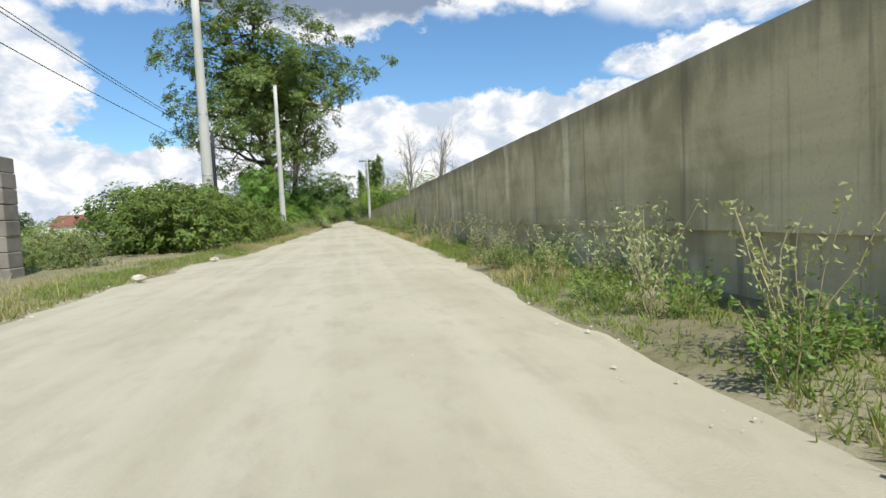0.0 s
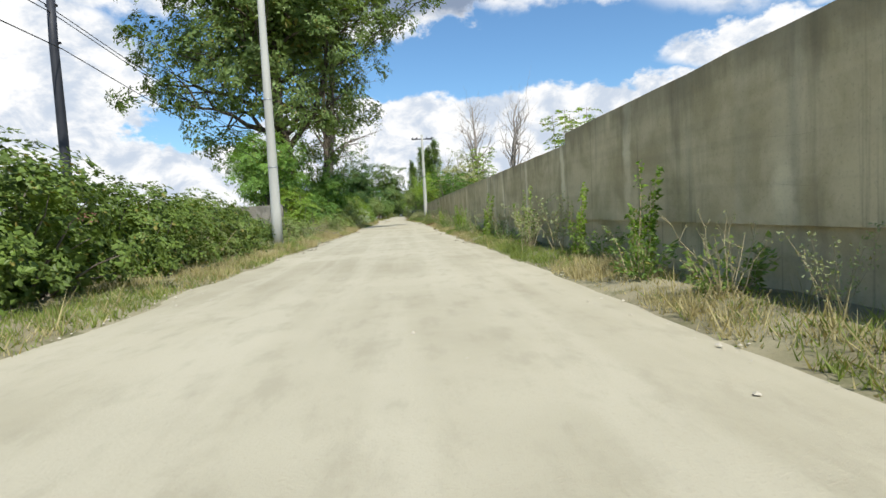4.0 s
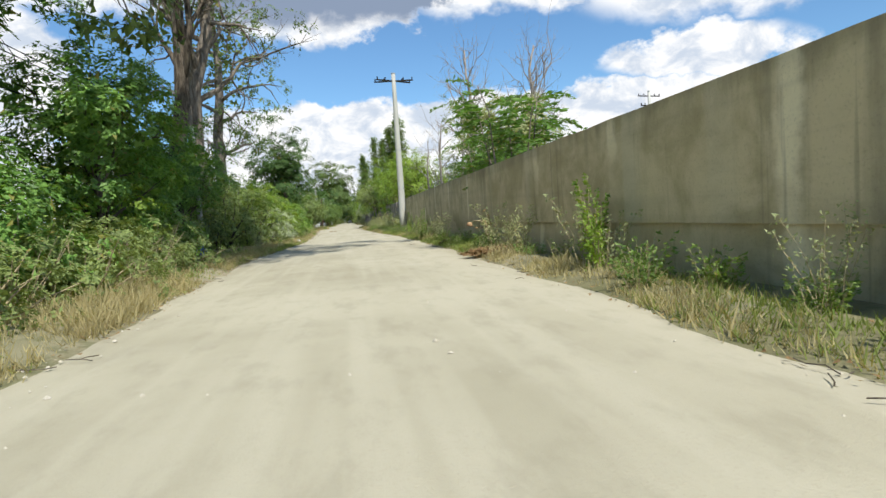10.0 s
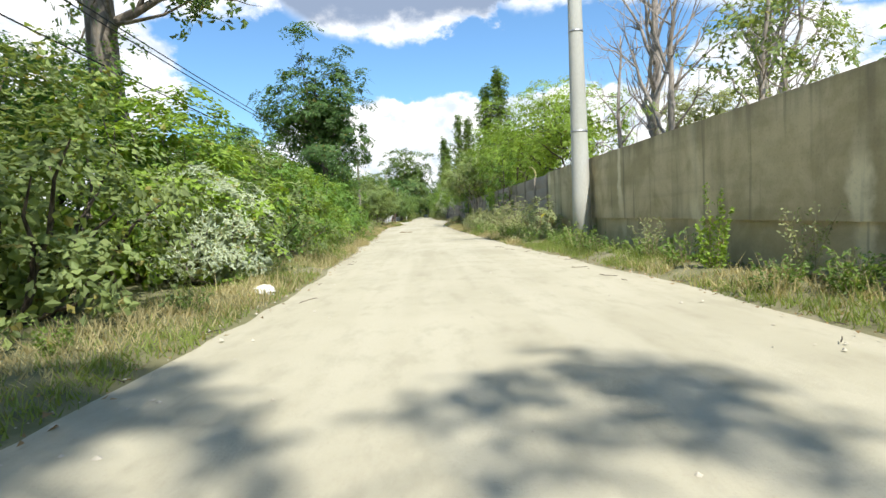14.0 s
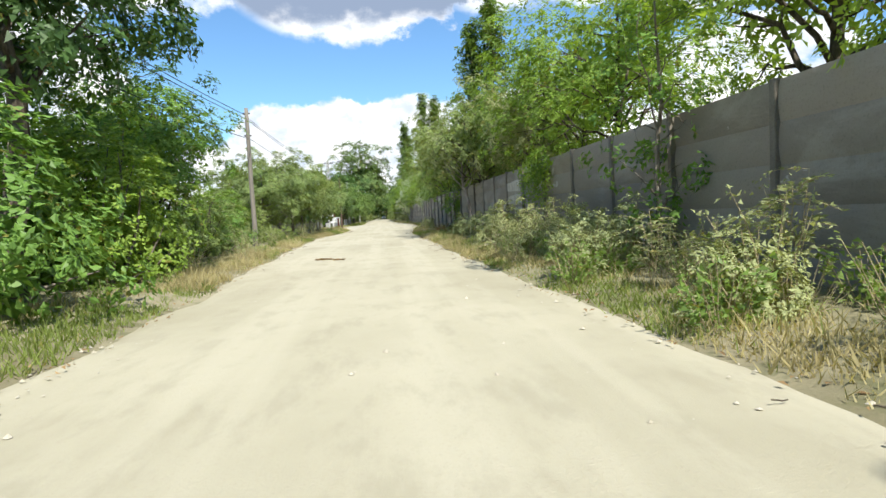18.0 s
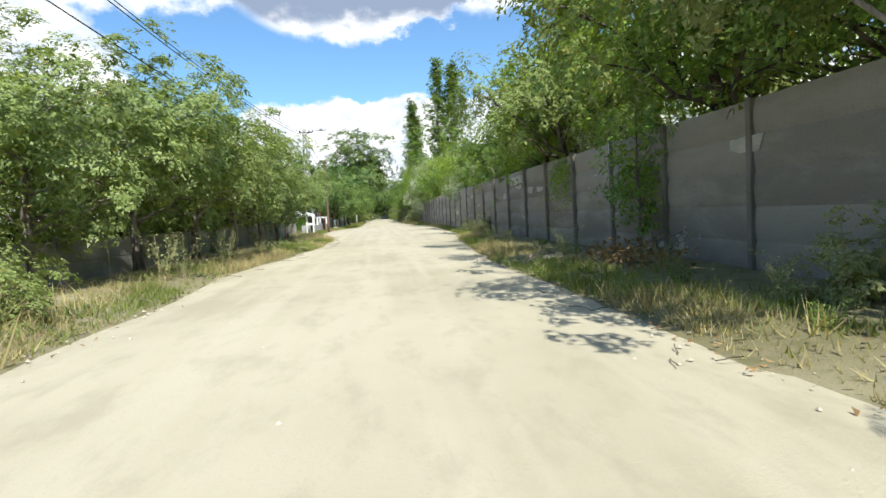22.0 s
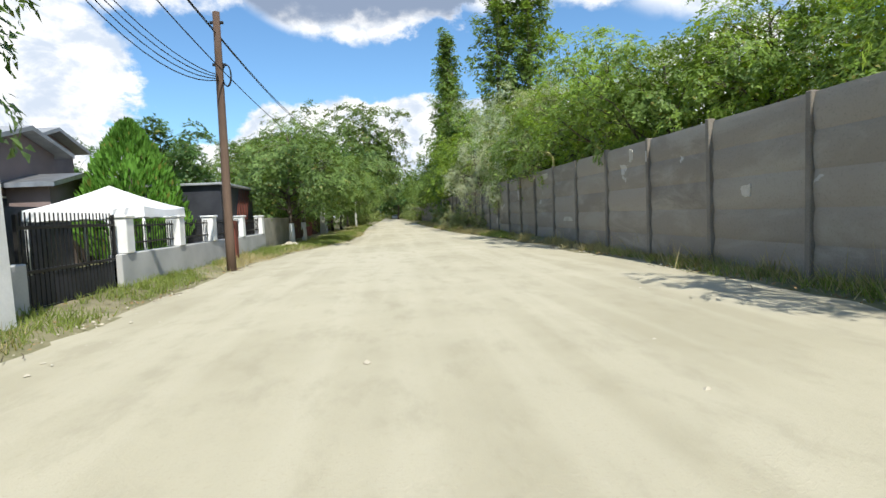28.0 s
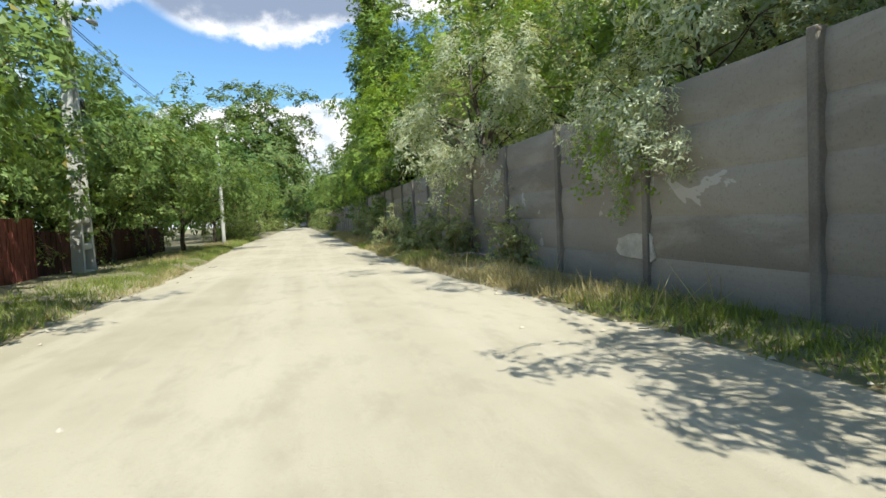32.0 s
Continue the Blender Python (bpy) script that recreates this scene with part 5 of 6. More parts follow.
# overhanging trees along the fence
robinia = tree("false_acacia", "bright green false acacia hanging over the fence", "tree", (6.2, 122.4, 0.1), height=7.6, trunk_r=0.16, first=0.3, crown=(2.7, 2.8, 4.9, 2.7), limbs=22, leaf_mat=L_BRIGHT, leaf_size=0.125, per_clump=130, clump_r=0.85, forks=3, droop=0.2)
robinia["group"] = "trees behind the fence"
scattered(robinia, [(6.6, 118.0, 0.1, 50, 0.92), (5.7, 128.8, 0.1, 230, 0.9), (6.4, 133.6, 0.1, 20, 1.0), (6.6, 150.6, 0.1, 300, 0.93), (6.3, 157.0, 0.1, 160, 0.85), (7.4, 170, 0.1, 80, 0.9), (5.5, 177.6, 0.1, 210, 0.82), (8.2, 182.0, 0.1, 310, 0.8), (7.4, 187.4, 0.1, 250, 0.8), (5.5, 192.6, 0.1, 40, 0.84), (7.4, 198.5, 0.1, 200, 0.9), (7.0, 205.5, 0.1, 140, 0.9), (6.0, 213, 0.1, 20, 1.0), (5.0, 222.5, 0.1, 270, 1.0), (4.9, 230, 0.1, 100, 0.9)])
mulberry = tree("mulberry_tree", "dense green mulberry spreading over the fence", "tree", (6.3, 138.8, 0.1), height=6.6, trunk_r=0.17, first=0.25, crown=(3.0, 3.4, 4.5, 2.3), limbs=24, leaf_mat=L_MID, leaf_size=0.13, per_clump=130, clump_r=0.85, forks=3, droop=0.15)
mulberry["group"] = "trees behind the fence"
scattered(mulberry, [(6.0, 144.2, 0.1, 90, 0.95), (6.2, 162.5, 0.1, 200, 0.8), (7.2, 149.0, 0.1, 290, 1.05), (5.4, 167, 0.1, 30, 0.86), (7.2, 174, 0.1, 130, 0.86), (9.0, 185.5, 0.1, 220, 0.9), (5.7, 189.2, 0.1, 20, 0.8), (5.5, 196.2, 0.1, 100, 0.8), (5.8, 199.4, 0.1, 310, 0.78), (7.0, 208, 0.1, 70, 0.95), (5.2, 240, 0.1, 150, 1.0), (4.8, 252, 0.1, 210, 1.0), (4.9, 262, 0.1, 100, 1.05), (5.0, 276, 0.1, 10, 1.1), (-6.4, 258, 0.1, 60, 0.95), (-6.2, 270, 0.1, 160, 1.0), (-6.0, 284, 0.1, 260, 1.05)])
lean = tree("mulberry_tree", "mulberry leaning far over the fence", "tree", (5.9, 147.4, 0.1), height=6.4, trunk_r=0.17, first=0.35, crown=(2.5, 2.8, 4.6, 1.9), limbs=22, leaf_mat=L_OLIVE, leaf_size=0.13, per_clump=100, clump_r=0.75, forks=3, droop=0.2, lean=(-1.9, 0))
lean["group"] = "trees behind the fence"
scattered(lean, [(5.3, 141.8, 0.1, 8, 0.95), (5.3, 155.0, 0.1, 28, 0.9)])
light = tree("false_acacia", "yellow green false acacia leaning over the fence", "tree", (5.2, 157.6, 0.1), height=6.4, trunk_r=0.15, first=0.35, crown=(1.9, 2.3, 4.7, 1.9), limbs=20, leaf_mat=L_BRIGHT, leaf_size=0.14, per_clump=120, clump_r=0.7, forks=3, droop=0.3, lean=(-0.9, 0))
light["group"] = "trees behind the fence"
slim = tree("mulberry_tree", "slim young tree with leafy low boughs in front of the fence", "tree", (3.75, 123.0, 0.1), height=5.0, trunk_r=0.06, first=0.22, crown=(0.8, 1.0, 3.0, 2.0), limbs=16, leaf_mat=L_FRESH, leaf_size=0.11, per_clump=36, clump_r=0.5, forks=2, bark=M_PALEBARK, droop=0.2)
scattered(slim, [(3.8, 148.6, 0.1, 90, 0.7)])
silver = tree("silver_willow", "silvery grey willow drooping over the fence", "tree", (4.7, 210.4, 0.1), height=5.4, trunk_r=0.13, first=0.3, crown=(1.9, 2.4, 4.3, 1.5), limbs=22, leaf_mat=L_SILVER, leaf_size=0.10, per_clump=230, clump_r=0.5, forks=3, droop=0.75, wide=0.34, lean=(-0.8, 0))
silver["group"] = "silver willows"
scattered(silver, [(5.0, 203.0, 0.1, 8, 0.68), (6.9, 203.8, 0.1, 60, 1.4), (7.0, 197.4, 0.1, 220, 1.35), (5.6, 176.0, 0.1, 30, 0.8), (6.8, 155.0, 0.1, 80, 0.9), (5.6, 216.0, 0.1, 170, 1.0)], "silver willows")

dense = tree("broad_tree", "dense tall green tree rising behind the fence", "tree", (5.3, 226.0, 0.1), height=10.0, trunk_r=0.22, first=0.08, crown=(2.0, 2.4, 5.4, 4.6), limbs=34, leaf_mat=L_MID, leaf_size=0.22, per_clump=130, clump_r=1.1, forks=3)
dense["group"] = "trees behind the fence"
scattered(dense, [(5.4, 219.0, 0.1, 120, 0.72), (4.9, 234.0, 0.1, 200, 0.8)])
dusk = tree("oleaster_tree", "dusty grey green tree with small leaves above the fence", "tree", (6.3, 136.4, 0.1), height=6.8, trunk_r=0.15, first=0.3, crown=(2.2, 2.6, 4.6, 2.1), limbs=22, leaf_mat=L_DUSTY, leaf_size=0.11, per_clump=110, clump_r=0.7, forks=3, droop=0.3, bark=M_PALEBARK, lean=(-1.0, 0))
dusk["group"] = "trees behind the fence"
front = tree("oleaster_tree", "pale barked dusty tree standing in front of the fence", "tree", (3.62, 141.4, 0.1), height=5.6, trunk_r=0.11, first=0.42, crown=(1.7, 2.3, 4.4, 1.5), limbs=18, leaf_mat=L_DUSTY, leaf_size=0.105, per_clump=62, clump_r=0.6, forks=4, droop=0.3, bark=M_DEAD, lean=(-0.2, 1.7))
scattered(dusk, [(8.6, 178.0, 0.1, 90, 0.9), (8.2, 190.0, 0.1, 200, 0.95), (6.6, 201.4, 0.1, 40, 1.0), (7.2, 212.0, 0.1, 260, 1.2)])
vine = thing("hanging_vine", "yellow green vine hanging down the fence", "plant", (4.02, 132.0, 1.75), group="vines on the fence")
cs = []
for i in range(34):
    y0, z0 = rng.uniform(-1.0, 1.0), rng.uniform(0.7, 1.25)
    p = bent((0.15, y0, z0), (rng.uniform(-0.25, 0.02), y0 + rng.normal() * 0.3, z0 - rng.uniform(0.4, 1.5)), 40, 0.08)
    cs.append(p + rng.normal(size=p.shape) * 0.07)
c = np.concatenate(cs)
v, f = leaves(c, 0.08, 0.7, -0.4, facing=np.tile((-1.0, -0.3, 0.2), (len(c), 1)))
part("foliage", mesh_of("foliage", v, f, L_BRIGHT), L_BRIGHT, vine)
part("stem", tube_mesh("stem", bent((0.3, -1.0, 1.0), (0.2, 1.0, 1.15), 8, 0.04), 0.015, M_PALEBARK, 5), M_PALEBARK, vine)
scattered(vine, [(4.02, 131.0, 1.75, 0, 0.8), (4.0, 149.5, 1.1, 0, 0.9), (4.02, 154.4, 1.7, 0, 0.8), (3.85, 204.3, 1.75, 0, 0.9), (4.02, 213.0, 1.7, 0, 1.1)])

# ---- brambles, hedges and shrubs ----
bramble = thing("bramble_bush", "dense arching green bramble bush", "bush", (-7.1, 30.0, 0.05), group="brambles along the road")
bush_parts(bramble, 2.5, 2.7, 2.75, L_BRAMBLE, 0.125, 10000, 26, 170, 0.7, M_PALEBARK, 0.5)
scattered(bramble, [(-7.4, 25.8, 0.05, 80, 1.0), (-6.6, 34.6, 0.05, 150, 0.92), (-8.4, 32.0, 0.05, 330, 1.22), (-9.3, 28.5, 0.05, 210, 1.12), (-6.5, 39.0, 0.05, 270, 0.80), (-8.6, 37.8, 0.05, 30, 0.95), (-6.3, 43.0, 0.05, 110, 0.74), (-8.6, 46.2, 0.05, 190, 0.72), (-6.5, 46.2, 0.05, 250, 0.66), (-9.6, 33.0, 0.05, 300, 1.05), (-7.4, 56.6, 0.05, 40, 0.3), (-7.8, 60.2, 0.05, 130, 0.32), (-6.7, 63.8, 0.05, 220, 0.36), (-9.2, 53.5, 0.05, 20, 0.3)])
scrub = thing("scrub_bush", "yellowish green scrub with dry stalks", "bush", (-6.4, 47.6, 0.05), group="scrub along the road")
bush_parts(scrub, 1.3, 1.5, 1.3, L_OLIVE, 0.08, 4600, 34, 110, 0.6, M_STRAW, 1.0, 0.05, 0.22)
scattered(scrub, [(-8.4, 18.8, 0.05, 40, 0.75), (-9.8, 20.4, 0.05, 100, 0.9), (-9.4, 17.6, 0.05, 200, 0.6), (-11.2, 23.6, 0.05, 310, 1.1), (-12.6, 21.0, 0.05, 20, 0.8), (-6.0, 44.5, 0.05, 60, 0.95), (-5.6, 41.2, 0.05, 120, 0.9), (-6.9, 52.2, 0.05, 170, 0.45), (-6.6, 57.8, 0.05, 30, 0.9), (-6.4, 62.0, 0.05, 230, 0.8), (-5.5, 70.3, 0.05, 310, 0.95), (-5.3, 73.4, 0.05, 80, 1.0), (-5.6, 76.6, 0.05, 140, 1.05), (-5.3, 80.0, 0.05, 200, 0.9), (-5.4, 115.8, 0.05, 10, 0.8), (-5.9, 145.0, 0.05, 50, 0.6)])

dryscrub = thing("dry_scrub", "half dry scrub of pale twigs with few leaves", "bush", (-5.7, 64.6, 0.05), group="dry scrub along the road")
shoots(dryscrub, 46, 0.85, 1.35, L_OLIVE, 0.06, 20, M_STRAW, 0.1, 0.55)
scattered(dryscrub, [(-6.3, 66.8, 0.05, 60, 1.1), (-5.6, 68.6, 0.05, 150, 0.9), (-5.9, 72.2, 0.05, 220, 1.15), (-5.2, 75.2, 0.05, 300, 0.85), (-5.8, 78.2, 0.05, 20, 1.1), (-5.4, 58.6, 0.05, 100, 0.7), (3.0, 146.2, 0.05, 40, 0.5), (3.3, 120.4, 0.05, 190, 0.7), (3.0, 124.2, 0.05, 260, 0.6), (3.2, 117.8, 0.05, 60, 0.75), (3.5, 122.0, 0.05, 330, 0.7), (2.9, 119.0, 0.05, 120, 0.5), (3.3, 126.2, 0.05, 20, 0.6)])
hedge = thing("hedge_bush", "thick green roadside shrub with fresh leaves", "bush", (-6.8, 73.0, 0.05), group="shrubs along the west verge")
bush_parts(hedge, 2.0, 2.3, 3.1, L_FRESH, 0.12, 7600, 20, 150, 0.6, M_PALEBARK, 0.7, 0.08, 0.22)
hedge2 = thing("hedge_bush", "bright green roadside shrub with upright shoots", "bush", (-7.6, 67.6, 0.05), group="shrubs along the west verge")
bush_parts(hedge2, 1.9, 2.1, 3.4, L_BRIGHT, 0.12, 7200, 20, 140, 0.6, M_PALEBARK, 0.9, 0.08, 0.22)
hedge3 = thing("hedge_bush", "olive green roadside shrub with small leaves", "bush", (-8.3, 84.4, 0.05), group="shrubs along the west verge")
bush_parts(hedge3, 2.0, 2.2, 3.1, L_OLIVE, 0.10, 7600, 20, 150, 0.6, M_BARK, 0.8, 0.08, 0.22)
scattered(hedge, [(-9.6, 76.6, 0.05, 70, 1.2), (-6.9, 80.2, 0.05, 150, 0.95), (-7.0, 103.6, 0.05, 220, 1.1), (-6.1, 108.4, 0.05, 290, 0.98), (-6.6, 117.6, 0.05, 20, 1.12), (-6.3, 121.6, 0.05, 100, 1.0), (-9.4, 135.4, 0.05, 190, 0.9), (-7.6, 138.4, 0.05, 260, 0.7), (-9.0, 113.0, 0.05, 330, 1.4), (-9.6, 128, 0.05, 30, 1.3)])
scattered(hedge2, [(-8.8, 71.6, 0.05, 50, 0.62), (-7.2, 78.6, 0.05, 140, 0.9), (-6.4, 101.6, 0.05, 240, 1.15), (-6.0, 112.2, 0.05, 310, 0.98), (-7.3, 127.6, 0.05, 70, 1.15), (-6.2, 126.2, 0.05, 10, 0.85), (-8.4, 139.0, 0.05, 160, 0.7), (-9.4, 146.0, 0.05, 250, 0.9)])
scattered(hedge3, [(-9.1, 89.4, 0.05, 60, 1.1), (-7.4, 93.8, 0.05, 130, 1.15), (-6.5, 97.4, 0.05, 220, 1.15), (-6.2, 106.0, 0.05, 280, 1.1), (-9.8, 92, 0.05, 300, 1.4), (-9.8, 100, 0.05, 20, 1.45), (-8.6, 82.0, 0.05, 90, 1.3), (-8.3, 107.0, 0.05, 170, 1.25), (-8.6, 120.0, 0.05, 260, 1.35), (-7.1, 131.2, 0.05, 20, 0.85), (-6.9, 134.6, 0.05, 100, 0.72), (-7.5, 144.6, 0.05, 80, 0.62), (-7.9, 147.4, 0.05, 10, 0.68), (-9.2, 150.5, 0.05, 40, 0.8), (-9.4, 155.5, 0.05, 120, 0.95), (-9.3, 160.5, 0.05, 210, 0.9), (-9.4, 166.5, 0.05, 300, 0.95), (-9.4, 171.6, 0.05, 30, 0.9), (-11.4, 153.0, 0.05, 70, 1.1), (-11.6, 158.2, 0.05, 160, 1.1), (-11.4, 163.8, 0.05, 250, 1.1), (-11.6, 169.4, 0.05, 340, 1.1), (-12.2, 176.0, 0.05, 110, 1.1), (-8.4, 205.5, 0.05, 10, 0.8), (-8.6, 209.5, 0.05, 80, 0.9), (-8.5, 213.5, 0.05, 150, 0.85), (-8.6, 217.5, 0.05, 220, 0.95), (-8.4, 222.0, 0.05, 290, 0.9), (-8.4, 227.5, 0.05, 350, 1.0), (-5.6, 243.5, 0.05, 50, 0.9), (-5.4, 255, 0.05, 120, 1.0), (4.3, 268, 0.05, 40, 0.9), (3.6, 284, 0.05, 140, 1.0), (-5.2, 292, 0.05, 240, 1.1), (3.8, 300, 0.05, 300, 1.2), (-5.0, 312, 0.05, 20, 1.3), (-3.2, 362, 0.05, 70, 1.4), (0.4, 360, 0.05, 170, 1.4), (3.6, 361, 0.05, 270, 1.4), (-6.4, 358, 0.05, 10, 1.5), (6.6, 358, 0.05, 110, 1.5), (3.9, 330, 0.05, 200, 1.1), (-4.6, 330, 0.05, 290, 0.9)])
oleaster = thing("silver_shrub", "silvery grey oleaster shrub hanging to the ground", "bush", (-4.9, 101.0, 0.05))
bush_parts(oleaster, 1.2, 1.5, 2.2, L_SILVER, 0.11, 6500, 16, 90, 0.28, M_PALEBARK, 0.5)
dusty = thing("dusty_shrub", "dust covered shrub with drooping leaves on the verge", "bush", (3.4, 111.1, 0.1), group="dusty shrubs on the east verge")
bush_parts(dusty, 0.8, 1.0, 1.3, L_DUSTY, 0.085, 3300, 26, 80, 0.5, M_STRAW, 0.75, 0.05, 0.22)
scattered(dusty, [(2.6, 119.2, 0.1, 10, 0.6), (2.5, 122.8, 0.1, 110, 0.65), (3.5, 123.4, 0.1, 40, 0.8), (2.5, 126.6, 0.1, 80, 0.55), (3.0, 125.0, 0.1, 230, 0.72), (2.7, 129.2, 0.1, 300, 0.88), (2.9, 132.0, 0.1, 30, 0.82), (3.2, 135.6, 0.1, 100, 0.7), (3.0, 139.6, 0.1, 190, 0.68), (3.3, 143.0, 0.1, 260, 0.62), (3.4, 127.0, 0.1, 300, 0.85), (3.7, 134.4, 0.1, 10, 0.9), (3.8, 207.4, 0.1, 30, 0.8), (3.7, 211.0, 0.1, 130, 0.9), (3.6, 215.2, 0.1, 220, 1.0), (3.5, 219.4, 0.1, 310, 1.1), (3.5, 224.0, 0.1, 70, 1.2), (3.4, 229.0, 0.1, 160, 1.2), (3.6, 164.6, 0.1, 320, 0.6), (3.6, 168.8, 0.1, 250, 0.5), (3.0, 113.2, 0.1, 20, 0.55)])
seedling = thing("feather_seedling", "tree of heaven seedling with pale feathered leaves", "plant", (3.1, 115.2, 0.1), group="seedlings on the east verge")
feather_tree(seedling, 1.8, 3, 9, 0.5, L_DUSTY, M_STRAW, 0.35, 10, 0.10, 0.35, 0.015)
for ob in seedling.children:
    tagged(ob, kind="stuff")
scattered(seedling, [(3.4, 119.6, 0.1, 100, 0.8), (2.9, 127.0, 0.1, 200, 0.7), (3.0, 117.0, 0.1, 40, 0.9), (3.5, 116.4, 0.1, 250, 0.7), (2.6, 121.0, 0.1, 330, 0.6)])

ivy = thing("climbing_plant", "tall leafy green weed standing against the wall", "plant", (3.62, 33.6, 0.1), group="climbers along the wall")
shoots(ivy, 8, 0.28, 1.85, L_BRIGHT, 0.085, 95, M_STRAW, 0.03, 0.7)
scattered(ivy, [(3.65, 41.3, 0.1, 120, 1.0), (3.6, 48.8, 0.1, 40, 1.05), (3.6, 71.4, 0.1, 210, 0.95), (3.65, 71.9, 0.1, 20, 0.8), (3.5, 58.6, 0.1, 300, 0.85), (3.6, 36.6, 0.1, 60, 0.9), (3.55, 57.2, 0.1, 10, 0.8), (3.5, 56.2, 0.1, 190, 0.9), (3.6, 64.5, 0.1, 250, 0.5), (3.55, 93.8, 0.1, 120, 0.9), (3.55, 98.9, 0.1, 310, 0.8)], "climbers along the wall")
weed = thing("weed_plant", "leafy green weed on the verge", "plant", (3.5, 9.4, 0.1), group="weeds on the verge")
shoots(weed, 16, 0.34, 0.62, L_MID, 0.075, 26, M_STRAW, 0.1, 0.55)
tallweed = thing("tall_weed", "tall pale seeding weed on the verge", "plant", (3.6, 6.6, 0.1), group="weeds on the verge")
chunks, cs = [], []
for i in range(9):
    e = (rng.normal() * 0.22, rng.normal() * 0.22, rng.uniform(0.7, 1.25))
    line = bent((rng.normal() * 0.05, rng.normal() * 0.05, -0.03), e, 6, 0.04)
    chunks.append(tube(line, np.linspace(0.008, 0.003, 6), 4, False))
    cs.append(np.repeat(line[2:], 12, 0))
v, f = join(chunks)
tagged(part("stalk", mesh_of("stalk", v, f, M_STRAW), M_STRAW, tallweed), kind="stuff")
c = np.concatenate(cs)
v, f = leaves(c + rng.normal(size=c.shape) * 0.045, 0.06, 0.55, 0.3, three=True)
part("foliage", mesh_of("foliage", v, f, L_DUSTY), L_DUSTY, tallweed)
spots_w, spots_t = [], []
for i in range(26):
    y = rng.uniform(3, 14)
    spots_w.append((rng.uniform(edge(EDGE_R, y) + 0.15, 3.7), y, 0.1, rng.uniform(0, 360), rng.uniform(0.5, 0.86)))
for i in range(46):
    y = rng.uniform(112, 130)
    (spots_t if i % 2 else spots_w).append((rng.uniform(edge(EDGE_R, y) + 0.3, 3.8), y, 0.1, rng.uniform(0, 360), rng.uniform(0.6, 1.1)))
for i in range(12):
    y = rng.uniform(160, 172)
    (spots_w if i % 3 else spots_t).append((rng.uniform(max(edge(EDGE_R, y) + 0.3, 2.6), 3.95), y, 0.1, rng.uniform(0, 360), rng.uniform(0.4, 0.7)))
for i in range(92):
    y = -2 + i * 1.75 + rng.uniform(-0.8, 0.8)
    if 111 < y < 150 and rng.random() < 0.3:
        continue
    r = edge(EDGE_R, y)
    x = rng.uniform(r + 0.45, 3.95)
    (spots_w if rng.random() < 0.62 else spots_t).append((x, y, 0.1, rng.uniform(0, 360), rng.uniform(0.6, 1.2) * (0.5 if y > 130 else 1.0)))
for i in range(56):
    y = rng.uniform(52, 110)
    (spots_w if rng.random() < 0.75 else spots_t).append((rng.uniform(edge(EDGE_R, y) + 0.25, 3.95), y, 0.1, rng.uniform(0, 360), rng.uniform(0.5, 0.95)))
for i in range(46):
    y = 50 + i * 2.6 + rng.uniform(-1, 1)
    l = edge(EDGE_L, y)
    (spots_w if rng.random() < 0.5 else spots_t).append((l - rng.uniform(0.4, 1.3), y, 0.1, rng.uniform(0, 360), rng.uniform(0.45, 0.9)))
scattered(weed, spots_w)
scattered(tallweed, spots_t)

# ---- grass, stones, litter ----


def grass(name, label, spots, mat, blade, blades=4):
    """Tufts of blades; spots: x, y, z and size."""
    s = np.asarray(spots)
    c = np.repeat(s, blades, 0)
    n_ = len(c)
    base = c[:, :3] + np.stack([rng.normal(size=n_) * 0.05, rng.normal(size=n_) * 0.05, np.full(n_, -0.02)], 1)
    ax = np.stack([rng.normal(size=n_) * 0.38, rng.normal(size=n_) * 0.38, np.ones(n_)], 1)
    ax /= np.linalg.norm(ax, axis=1)[:, None]
    side = np.cross(ax, unit(n_))
    side /= np.linalg.norm(side, axis=1)[:, None]
    h = (blade * c[:, 3] * rng.uniform(0.5, 1.2, n_))[:, None]
    wd = 0.005 + 0.007 * rng.random((n_, 1))
    bow = np.stack([rng.normal(size=n_), rng.normal(size=n_), np.full(n_, -0.4)], 1) * 0.2 * h
    quad = np.stack([base - side * wd, base + side * wd, base + ax * h + bow], 1)
    solid(name, mesh_of(name, quad.reshape(-1, 3), np.arange(n_ * 3).reshape(n_, 3), mat), mat, label, "grass", kind="stuff")


dry, green, straw = [], [], []
for i in range(112000):
    y = rng.uniform(-6, 250)
    east = rng.random() < 0.47
    if east:
        e = edge(EDGE_R, y) + wobble(y, 9)
        x = e + abs(rng.normal()) * 0.62 - 0.04
        if x > 4.14:
            continue
    else:
        e = edge(EDGE_L, y) + wobble(y, 3)
        x = e - abs(rng.normal()) * 0.9 + 0.04
    patch = noise.noise((x * 0.9, y * 0.45, 11))
    if patch < -0.28 and rng.random() < 0.8:
        continue
    k = noise.noise((x * 0.5, y * 0.16, 3)) + ((-0.12 if east else 0.25) if y > 176 else 0) + (0.3 if east and 2 < y < 22 else 0) + (0.12 if east and 55 < y < 110 else 0)
    size = rng.uniform(0.4, 1.15) * (1 + 0.5 * patch) * (1.25 if east and y > 180 else 1.0)
    spot = (x, y, ground_z(x, y), size)
    if k + rng.normal() * 0.12 > 0.02:
        green.append(spot)
    else:
        dry.append(spot)
        if rng.random() < (0.5 if 46 < y < 76 and not east else 0.045):
            straw.append(spot)
grass("verge_grass", "short green grass on the road verges", green, L_GRASS, 0.185)
grass("dry_grass", "straw coloured dry grass on the road verges", dry, L_DRY, 0.20)
grass("tall_straw", "tall bleached straw standing in the verge grass", straw, L_DRY, 0.44, 5)

